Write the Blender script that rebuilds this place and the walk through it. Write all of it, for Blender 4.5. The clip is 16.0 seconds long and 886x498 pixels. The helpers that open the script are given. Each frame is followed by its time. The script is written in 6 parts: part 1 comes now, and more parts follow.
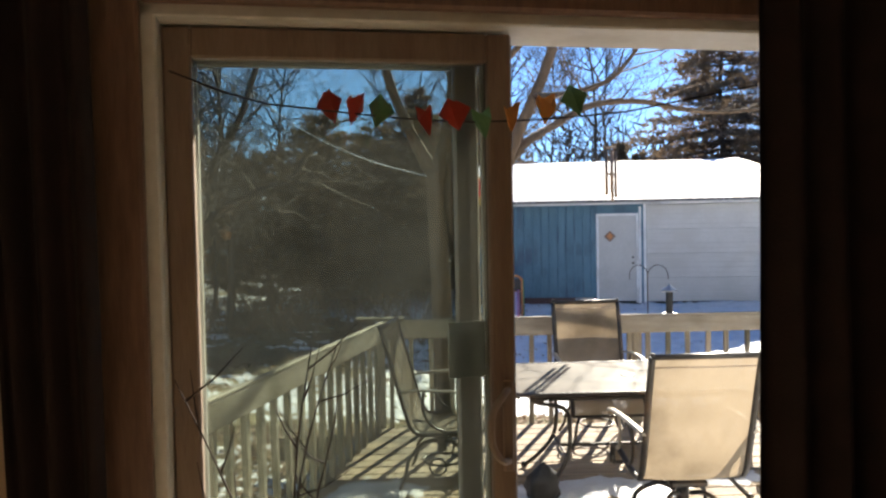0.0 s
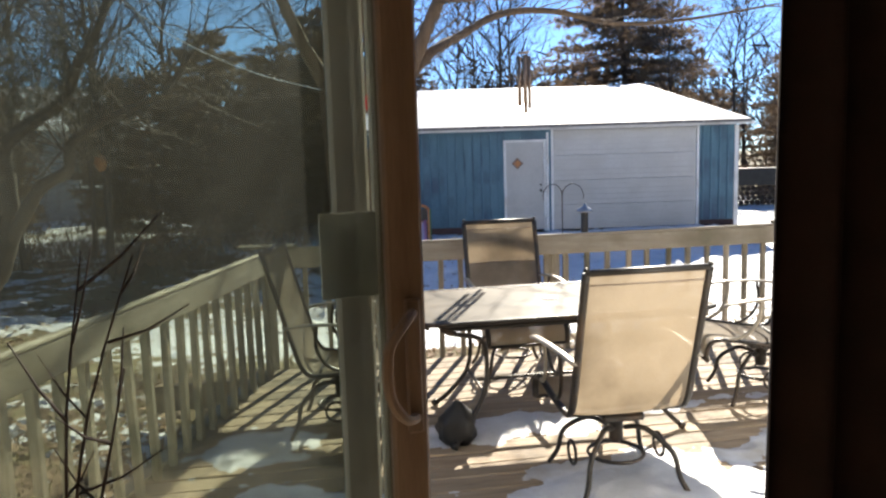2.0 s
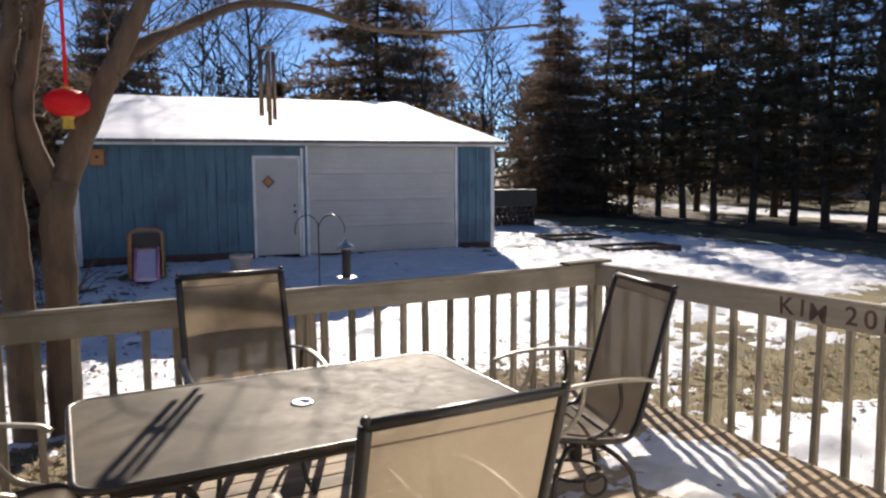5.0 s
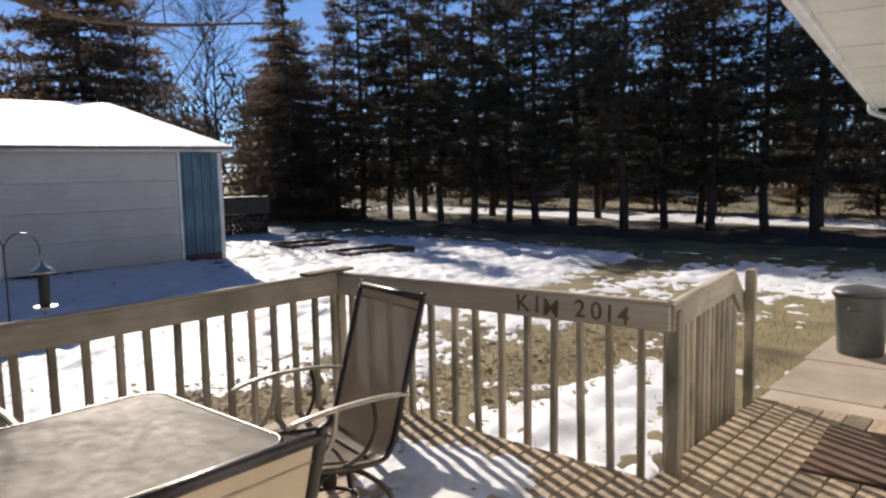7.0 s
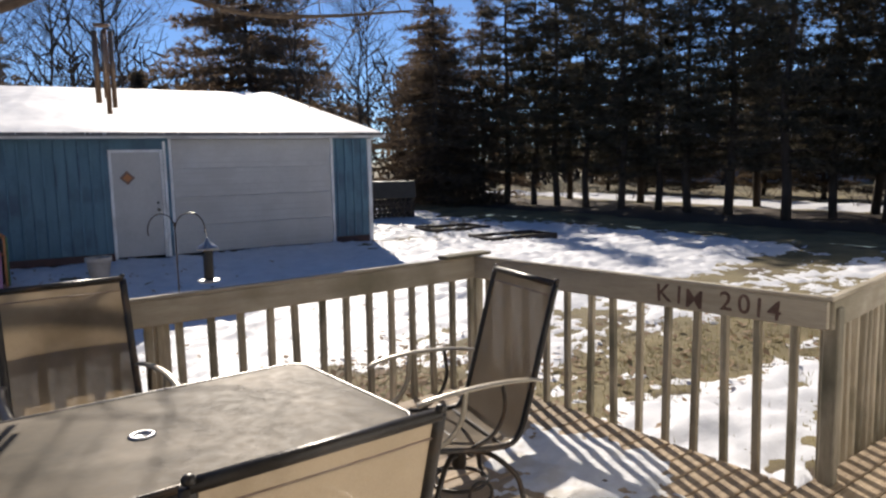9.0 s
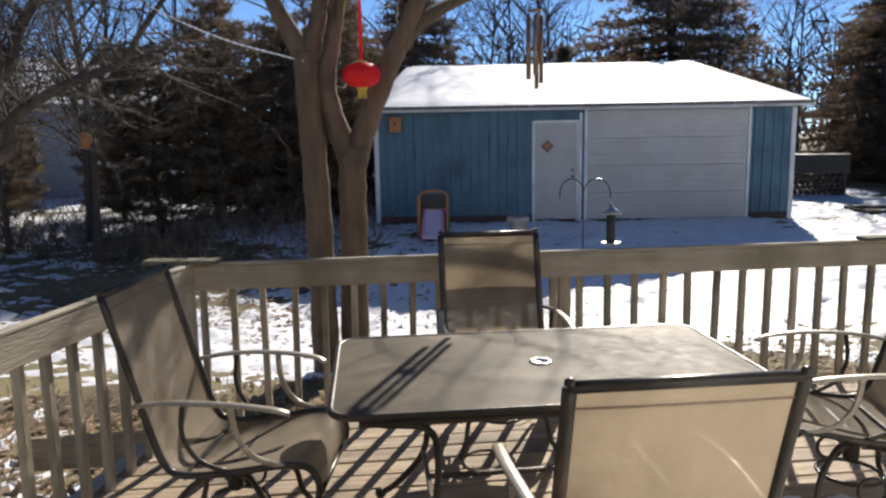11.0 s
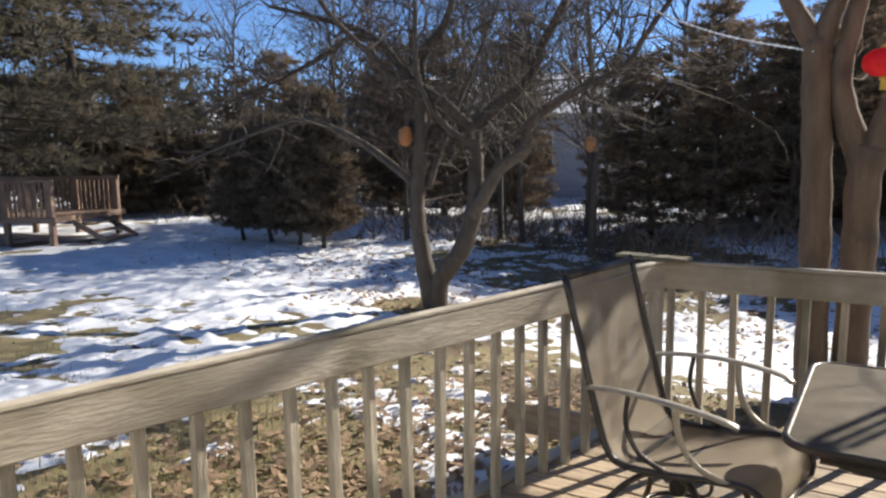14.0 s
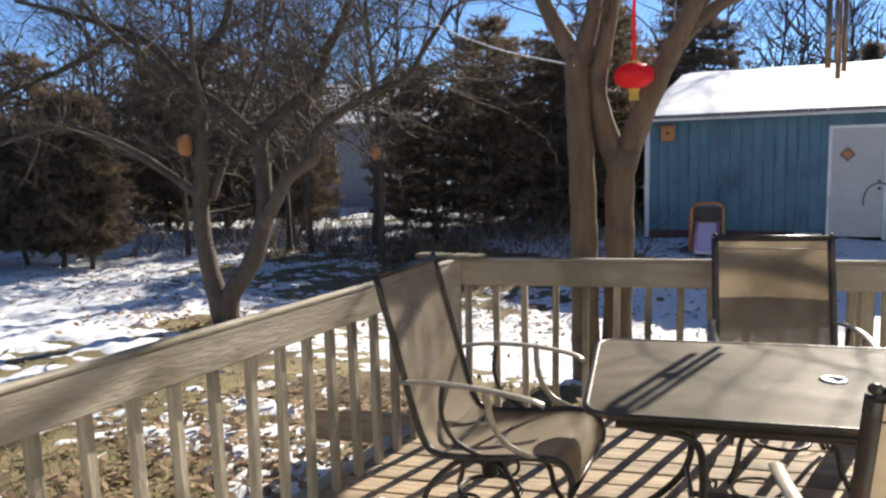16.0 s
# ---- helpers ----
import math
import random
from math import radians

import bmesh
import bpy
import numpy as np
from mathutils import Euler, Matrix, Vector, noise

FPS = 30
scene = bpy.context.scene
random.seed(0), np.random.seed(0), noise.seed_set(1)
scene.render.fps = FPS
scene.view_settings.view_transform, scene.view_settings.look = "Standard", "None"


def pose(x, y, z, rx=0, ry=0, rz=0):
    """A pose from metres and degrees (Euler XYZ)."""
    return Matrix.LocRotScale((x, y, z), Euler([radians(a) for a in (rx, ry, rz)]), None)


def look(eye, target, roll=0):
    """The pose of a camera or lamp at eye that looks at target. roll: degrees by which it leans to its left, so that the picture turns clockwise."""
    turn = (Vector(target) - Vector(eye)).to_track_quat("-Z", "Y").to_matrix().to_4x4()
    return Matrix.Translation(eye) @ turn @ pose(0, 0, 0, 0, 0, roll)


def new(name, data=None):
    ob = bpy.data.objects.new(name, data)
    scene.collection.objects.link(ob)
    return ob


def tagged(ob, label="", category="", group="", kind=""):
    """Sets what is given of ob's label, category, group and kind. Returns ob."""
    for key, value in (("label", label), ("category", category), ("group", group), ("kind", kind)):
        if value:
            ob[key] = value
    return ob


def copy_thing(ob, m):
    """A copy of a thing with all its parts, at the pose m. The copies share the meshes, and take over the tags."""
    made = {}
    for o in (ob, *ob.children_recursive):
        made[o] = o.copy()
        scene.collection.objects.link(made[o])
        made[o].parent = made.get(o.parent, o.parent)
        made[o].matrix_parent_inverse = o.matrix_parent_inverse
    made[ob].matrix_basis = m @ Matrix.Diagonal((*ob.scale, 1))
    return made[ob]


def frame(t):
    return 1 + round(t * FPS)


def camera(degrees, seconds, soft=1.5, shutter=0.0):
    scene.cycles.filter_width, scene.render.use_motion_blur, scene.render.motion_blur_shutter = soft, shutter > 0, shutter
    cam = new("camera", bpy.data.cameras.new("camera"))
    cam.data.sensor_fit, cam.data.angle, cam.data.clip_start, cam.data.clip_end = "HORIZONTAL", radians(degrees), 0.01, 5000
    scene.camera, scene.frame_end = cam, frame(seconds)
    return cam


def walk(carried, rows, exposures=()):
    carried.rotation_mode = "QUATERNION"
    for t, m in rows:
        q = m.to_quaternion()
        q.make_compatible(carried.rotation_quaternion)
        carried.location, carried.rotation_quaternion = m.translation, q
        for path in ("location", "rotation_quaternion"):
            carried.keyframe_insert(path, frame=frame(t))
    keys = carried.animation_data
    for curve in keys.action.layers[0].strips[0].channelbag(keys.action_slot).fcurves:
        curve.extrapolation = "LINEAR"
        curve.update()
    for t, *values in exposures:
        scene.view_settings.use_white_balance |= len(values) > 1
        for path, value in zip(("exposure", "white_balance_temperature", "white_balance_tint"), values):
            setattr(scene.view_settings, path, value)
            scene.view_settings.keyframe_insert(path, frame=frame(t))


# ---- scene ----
cam = camera(63.0, 16.0, soft=2.4)
PATH = [
    (0, (-0.604, -2.153, 1.734), (-0.548, -0.155, 1.668), -1.1),
    (0.5, (-0.581, -2.090, 1.684), (-0.495, -0.098, 1.529), -1.3),
    (1, (-0.554, -1.960, 1.625), (-0.451, 0.027, 1.415), -1.5),
    (1.5, (-0.537, -1.694, 1.568), (-0.357, 0.284, 1.338), -1.6),
    (2, (-0.517, -1.462, 1.553), (-0.211, 0.499, 1.305), -1.8),
    (2.5, (-0.450, -1.205, 1.555), (-0.029, 0.732, 1.285), -1.5),
    (3, (-0.384, -0.956, 1.585), (0.123, 0.959, 1.305), -1.1),
    (5.3, (-0.025, -0.042, 1.630), (0.993, 1.666, 1.415), -0.5),
    (5.5, (0.000, 0.000, 1.628), (1.076, 1.671, 1.407), -0.6),
    (6, (0.027, 0.051, 1.635), (1.261, 1.608, 1.403), -1.0),
    (6.5, (0.066, 0.096, 1.627), (1.451, 1.521, 1.399), -1.2),
    (7, (0.095, 0.125, 1.627), (1.594, 1.431, 1.412), -1.2),
    (7.5, (0.126, 0.160, 1.624), (1.683, 1.399, 1.420), -1.3),
    (8, (0.129, 0.174, 1.624), (1.666, 1.438, 1.418), -1.6),
    (8.5, (0.131, 0.171, 1.624), (1.553, 1.560, 1.401), -1.4),
    (9, (0.132, 0.097, 1.619), (1.339, 1.672, 1.373), -1.2),
    (9.5, (0.162, 0.024, 1.611), (1.108, 1.765, 1.338), -0.7),
    (10, (0.144, -0.049, 1.608), (0.829, 1.807, 1.317), -0.5),
    (10.2, (0.071, -0.162, 1.627), (0.651, 1.730, 1.333), -0.7),
    (12.3, (0.113, -0.153, 1.583), (-0.236, 1.792, 1.278), -0.8),
    (12.5, (0.120, -0.131, 1.585), (-0.316, 1.796, 1.275), -0.9),
    (13, (0.128, -0.087, 1.570), (-0.528, 1.778, 1.272), -0.7),
    (13.5, (0.139, -0.081, 1.561), (-0.727, 1.699, 1.276), -0.7),
    (14, (0.159, -0.060, 1.549), (-0.895, 1.619, 1.285), -0.9),
    (14.5, (0.160, -0.041, 1.543), (-0.984, 1.582, 1.303), -0.9),
    (15, (0.148, -0.029, 1.540), (-0.945, 1.630, 1.315), -0.9),
    (15.5, (0.102, -0.028, 1.527), (-0.768, 1.758, 1.297), -1.1),
    (16, (0.082, -0.107, 1.516), (-0.436, 1.809, 1.268), -1.6),
]
walk(cam, [(t, look(eye, target, roll)) for t, eye, target, roll in PATH],
     exposures=[(0.0, 1.62, 6700, 8), (1.5, 1.48, 6700, 8), (2.5, 1.38, 6600, 10.5), (3.0, 1.28, 6500, 13), (5.3, 0.57, 6750, 13.5), (8.5, 0.43, 6750, 13), (10.2, 0.43, 6650, 11), (12.3, 1.08, 6350, 10), (16.0, 1.1, 6650, 9.5)])

# ---- light: low winter sun ahead of the deck, clear sky ----
SUN_AZ, SUN_EL = radians(24), radians(30)          # azimuth from +y towards +x
world = bpy.data.worlds.new("sky")
scene.world = world
world.use_nodes = True
wn = world.node_tree
sky = wn.nodes.new("ShaderNodeTexSky")
sky.sky_type = "NISHITA"
sky.sun_disc = False
sky.sun_elevation, sky.sun_rotation = SUN_EL, SUN_AZ
sky.air_density, sky.dust_density, sky.ozone_density = 0.6, 0.0, 6.0
wn.links.new(sky.outputs[0], wn.nodes["Background"].inputs[0])
wn.nodes["Background"].inputs[1].default_value = 0.085
sun = new("sun", bpy.data.lights.new("sun", "SUN"))
sun.data.energy, sun.data.angle, sun.data.color = 5.0, radians(0.5), (1.0, 0.93, 0.82)
sd = Vector((math.sin(SUN_AZ) * math.cos(SUN_EL), math.cos(SUN_AZ) * math.cos(SUN_EL), math.sin(SUN_EL)))
sun.matrix_world = look(sd * 60, (0, 0, 0))


# ---- materials ----
def surface(name, ca, cb, scale=6.0, rough=0.7, bump=0.2, metal=0.0, stretch=(1, 1, 1), fine=8.0, spread=0.12,
            stain=None, clear=0.0, see=0.0, thin=0.0, spec=0.5):
    """Two-scale mottled surface: broad colour drift, fine grain, stains and a matching relief."""
    m = bpy.data.materials.new(name)
    m.use_nodes = True
    nt = m.node_tree
    n, link = nt.nodes, nt.links.new
    bsdf = n["Principled BSDF"]
    tc = n.new("ShaderNodeTexCoord")
    info = n.new("ShaderNodeObjectInfo")
    shift = n.new("ShaderNodeVectorMath")
    shift.operation = "MULTIPLY_ADD"
    link(info.outputs["Random"], shift.inputs[0])
    shift.inputs[1].default_value = (31.0, 17.0, 23.0)
    link(tc.outputs["Object"], shift.inputs[2])
    mp = n.new("ShaderNodeMapping")
    mp.inputs["Scale"].default_value = stretch
    link(shift.outputs[0], mp.inputs[0])
    broad = n.new("ShaderNodeTexNoise")
    broad.inputs["Scale"].default_value = scale
    broad.inputs["Detail"].default_value = 4
    grain = n.new("ShaderNodeTexNoise")
    grain.inputs["Scale"].default_value = scale * fine
    grain.inputs["Detail"].default_value = 3
    link(mp.outputs[0], broad.inputs["Vector"])
    link(mp.outputs[0], grain.inputs["Vector"])
    both = n.new("ShaderNodeMath")
    both.operation = "MULTIPLY_ADD"
    link(grain.outputs[0], both.inputs[0])
    both.inputs[1].default_value = 0.45
    link(broad.outputs[0], both.inputs[2])
    ramp = n.new("ShaderNodeMapRange")
    ramp.inputs[1].default_value, ramp.inputs[2].default_value = 0.45, 1.0
    link(both.outputs[0], ramp.inputs[0])
    mix = n.new("ShaderNodeMix")
    mix.data_type = "RGBA"
    link(ramp.outputs[0], mix.inputs[0])
    mix.inputs[6].default_value, mix.inputs[7].default_value = (*ca, 1), (*cb, 1)
    colour = mix.outputs[2]
    if stain:
        spots = n.new("ShaderNodeTexNoise")
        spots.inputs["Scale"].default_value = scale * 0.6
        spots.inputs["Detail"].default_value = 6
        link(shift.outputs[0], spots.inputs["Vector"])
        sr = n.new("ShaderNodeMapRange")
        sr.inputs[1].default_value, sr.inputs[2].default_value = 0.52, 0.68
        link(spots.outputs[0], sr.inputs[0])
        sm = n.new("ShaderNodeMix")
        sm.data_type = "RGBA"
        link(sr.outputs[0], sm.inputs[0])
        link(colour, sm.inputs[6])
        sm.inputs[7].default_value = (*stain, 1)
        colour = sm.outputs[2]
    hsv = n.new("ShaderNodeHueSaturation")
    vr = n.new("ShaderNodeMapRange")
    vr.inputs[3].default_value, vr.inputs[4].default_value = 1 - spread, 1 + spread
    link(info.outputs["Random"], vr.inputs[0])
    link(vr.outputs[0], hsv.inputs["Value"])
    link(colour, hsv.inputs["Color"])
    link(hsv.outputs[0], bsdf.inputs["Base Color"])
    rr = n.new("ShaderNodeMapRange")
    rr.inputs[3].default_value, rr.inputs[4].default_value = max(0.02, rough - 0.12), min(1, rough + 0.12)
    link(grain.outputs[0], rr.inputs[0])
    link(rr.outputs[0], bsdf.inputs["Roughness"])
    bsdf.inputs["Metallic"].default_value = metal
    bsdf.inputs["Coat Weight"].default_value = clear
    bsdf.inputs["Specular IOR Level"].default_value = spec
    if bump:
        bp = n.new("ShaderNodeBump")
        bp.inputs["Strength"].default_value = bump
        bp.inputs["Distance"].default_value = 0.02
        link(both.outputs[0], bp.inputs["Height"])
        link(bp.outputs[0], bsdf.inputs["Normal"])
    last = bsdf.outputs[0]
    if thin:
        tr = n.new("ShaderNodeBsdfTranslucent")
        link(hsv.outputs[0], tr.inputs[0])
        ms = n.new("ShaderNodeMixShader")
        ms.inputs[0].default_value = thin
        link(last, ms.inputs[1])
        link(tr.outputs[0], ms.inputs[2])
        last = ms.outputs[0]
    if see:
        hole = n.new("ShaderNodeBsdfTransparent")
        ms = n.new("ShaderNodeMixShader")
        ms.inputs[0].default_value = see
        link(last, ms.inputs[1])
        link(hole.outputs[0], ms.inputs[2])
        last = ms.outputs[0]
    link(last, n["Material Output"].inputs[0])
    return m


def pane_material(name, tint, haze):
    """Window glass with a film of dirt on it."""
    m = bpy.data.materials.new(name)
    m.use_nodes = True
    nt = m.node_tree
    n, link = nt.nodes, nt.links.new
    clearing = n.new("ShaderNodeBsdfTransparent")
    clearing.inputs[0].default_value = (*tint, 1)
    gloss = n.new("ShaderNodeBsdfGlossy")
    gloss.inputs["Roughness"].default_value = 0.02
    dirt = n.new("ShaderNodeBsdfTranslucent")
    dirt.inputs[0].default_value = (0.5, 0.5, 0.45, 1)
    fres = n.new("ShaderNodeFresnel")
    fres.inputs[0].default_value = 1.45
    a, b = n.new("ShaderNodeMixShader"), n.new("ShaderNodeMixShader")
    tc, nz = n.new("ShaderNodeTexCoord"), n.new("ShaderNodeTexNoise")
    nz.inputs["Scale"].default_value = 2.5
    nz.inputs["Detail"].default_value = 5
    mr = n.new("ShaderNodeMapRange")
    mr.inputs[1].default_value, mr.inputs[2].default_value = 0.35, 0.75
    mr.inputs[3].default_value, mr.inputs[4].default_value = haze * 0.3, haze
    link(tc.outputs["Object"], nz.inputs["Vector"])
    link(nz.outputs[0], mr.inputs[0])
    link(mr.outputs[0], a.inputs[0])
    link(clearing.outputs[0], a.inputs[1])
    link(dirt.outputs[0], a.inputs[2])
    link(fres.outputs[0], b.inputs[0])
    link(a.outputs[0], b.inputs[1])
    link(gloss.outputs[0], b.inputs[2])
    link(b.outputs[0], n["Material Output"].inputs[0])
    return m


WOOD_GREY = surface("weathered_wood", (0.31, 0.265, 0.20), (0.46, 0.405, 0.32), 3.0, 0.8, 0.4, stretch=(1.0, 6, 6), fine=6, stain=(0.22, 0.19, 0.13), spread=0.14)
WOOD_POST = surface("weathered_post_wood", (0.22, 0.19, 0.135), (0.46, 0.40, 0.31), 3.0, 0.8, 0.45, stretch=(9, 9, 1.2), fine=6, stain=(0.14, 0.13, 0.09), spread=0.25)
WOOD_DECK = surface("deck_board_wood", (0.22, 0.155, 0.095), (0.47, 0.36, 0.24), 2.5, 0.75, 0.5, stretch=(0.9, 10, 10), fine=7, stain=(0.13, 0.10, 0.065), spread=0.22)
WOOD_BROWN = surface("stained_door_wood", (0.15, 0.085, 0.06), (0.26, 0.155, 0.11), 4, 0.45, 0.15, stretch=(8, 8, 1), fine=6, spread=0.05)
WOOD_FLOOR = surface("pale_bounce_floor_wood", (0.42, 0.31, 0.20), (0.58, 0.45, 0.31), 4, 0.4, 0.1, stretch=(8, 1, 8))
WOOD_PANEL = surface("tan_brown_door_wood", (0.24, 0.17, 0.135), (0.36, 0.27, 0.215), 4, 0.45, 0.15, stretch=(8, 8, 1), fine=6, spread=0.05)
VINYL = surface("white_vinyl", (0.62, 0.60, 0.55), (0.76, 0.75, 0.71), 5, 0.45, 0.06, stain=(0.5, 0.47, 0.40))
PAINT_WHITE = surface("white_trim_paint", (0.66, 0.67, 0.67), (0.80, 0.80, 0.79), 3, 0.55, 0.1, stain=(0.55, 0.54, 0.52))
PAINT_DOOR = surface("white_steel_door_paint", (0.44, 0.435, 0.42), (0.53, 0.525, 0.51), 2, 0.45, 0.06, stain=(0.44, 0.43, 0.41))
PAINT_BLUE = surface("blue_siding_paint", (0.062, 0.145, 0.200), (0.100, 0.212, 0.280), 2.2, 0.6, 0.2, stretch=(3, 3, 0.6), stain=(0.055, 0.105, 0.16), spread=0.06)
SOFFIT = surface("cream_soffit_paint", (0.68, 0.66, 0.60), (0.80, 0.78, 0.72), 1.5, 0.5, 0.06)
SIDING = surface("pale_house_siding", (0.55, 0.58, 0.60), (0.68, 0.70, 0.72), 2, 0.55, 0.1)
SNOW = surface("snow", (0.61, 0.63, 0.67), (0.80, 0.81, 0.84), 3.0, 0.65, 0.35, fine=14, spread=0.0)
SNOW_OLD = surface("old_grey_snow", (0.55, 0.56, 0.58), (0.76, 0.77, 0.80), 6.0, 0.6, 0.5, fine=7, stain=(0.50, 0.47, 0.42))
SLING = surface("tan_mesh_sling", (0.36, 0.295, 0.21), (0.49, 0.41, 0.305), 3.5, 0.75, 0.1, fine=60, see=0.19, thin=0.55, spread=0.04, stain=(0.24, 0.19, 0.13))
METAL_DARK = surface("dark_bronze_metal", (0.025, 0.022, 0.02), (0.055, 0.048, 0.04), 12, 0.38, 0.1, metal=0.4, stain=(0.09, 0.06, 0.04))
METAL_ARM = surface("worn_tan_arm_metal", (0.30, 0.26, 0.20), (0.45, 0.40, 0.32), 10, 0.35, 0.1, metal=0.3)
TABLE_TOP = surface("dusty_tempered_glass_top", (0.058, 0.048, 0.034), (0.135, 0.110, 0.078), 3.0, 0.58, 0.05, fine=7, stain=(0.225, 0.19, 0.145), spec=0.07)
CURTAIN = surface("dark_brown_curtain", (0.012, 0.006, 0.006), (0.028, 0.014, 0.013), 8, 0.95, 0.2, fine=12)
WALL_IN = surface("tan_wall_paint", (0.46, 0.34, 0.23), (0.55, 0.42, 0.29), 2, 0.8, 0.1)
CEILING = surface("off_white_ceiling_paint", (0.70, 0.67, 0.62), (0.78, 0.75, 0.70), 2, 0.85, 0.1)
CONCRETE = surface("concrete", (0.27, 0.215, 0.165), (0.40, 0.335, 0.27), 2.0, 0.85, 0.25, fine=14, stain=(0.25, 0.21, 0.16))
GLASS_OLD = pane_material("dirty_window_glass", (0.80, 0.83, 0.79), 0.012)
PLASTIC_GREY = surface("grey_plastic", (0.10, 0.115, 0.12), (0.17, 0.185, 0.19), 3, 0.5, 0.1)
PLASTIC_LID = surface("dark_grey_plastic_lid", (0.035, 0.04, 0.045), (0.07, 0.075, 0.08), 4, 0.5, 0.1)
RED_PLASTIC = surface("red_plastic", (0.55, 0.03, 0.02), (0.70, 0.06, 0.04), 3, 0.4, 0.05)
RED_PAPER = surface("red_lantern_fabric", (0.62, 0.012, 0.02), (0.78, 0.03, 0.035), 5, 0.55, 0.1, thin=0.45)
GOLD = surface("gold_trim", (0.55, 0.40, 0.06), (0.75, 0.58, 0.12), 8, 0.4, 0.05, thin=0.2)
CLAY = surface("pale_clay_pot", (0.42, 0.36, 0.30), (0.56, 0.50, 0.43), 5, 0.8, 0.2, stain=(0.33, 0.27, 0.22))
MAT_BROWN = surface("brown_coir_mat", (0.08, 0.045, 0.03), (0.14, 0.08, 0.05), 12, 0.95, 0.5)
ORANGE_WOOD = surface("orange_painted_wood", (0.40, 0.15, 0.05), (0.52, 0.235, 0.085), 6, 0.65, 0.15)
PINK = surface("pink_plastic", (0.50, 0.20, 0.30), (0.60, 0.30, 0.40), 4, 0.45, 0.05)
LILAC = surface("lilac_plastic", (0.40, 0.34, 0.46), (0.52, 0.45, 0.58), 4, 0.45, 0.05)
BLACK = surface("black_plastic", (0.012, 0.012, 0.013), (0.03, 0.03, 0.03), 6, 0.5, 0.1)
STEEL = surface("galvanised_steel", (0.34, 0.35, 0.36), (0.5, 0.5, 0.5), 8, 0.35, 0.05, metal=0.9)
BRONZE = surface("aged_copper_tube", (0.20, 0.14, 0.10), (0.32, 0.23, 0.17), 10, 0.45, 0.05, metal=0.7)
INK = surface("burnt_brown_ink", (0.07, 0.04, 0.03), (0.16, 0.10, 0.08), 12, 0.85, 0.0)
PAPER_RED = surface("red_folded_paper", (0.50, 0.05, 0.03), (0.62, 0.10, 0.06), 9, 0.7, 0.05, thin=0.45, spread=0.3)
PAPER_ORANGE = surface("orange_folded_paper", (0.60, 0.24, 0.06), (0.70, 0.34, 0.10), 9, 0.7, 0.05, thin=0.45)
PAPER_GREEN = surface("green_folded_paper", (0.12, 0.26, 0.12), (0.20, 0.36, 0.18), 9, 0.7, 0.05, thin=0.45)
TWIG = surface("dark_twig_bark", (0.03, 0.02, 0.017), (0.065, 0.045, 0.035), 20, 0.85, 0.2)
RUBBER = surface("black_rubber", (0.01, 0.01, 0.01), (0.03, 0.03, 0.03), 9, 0.8, 0.1)


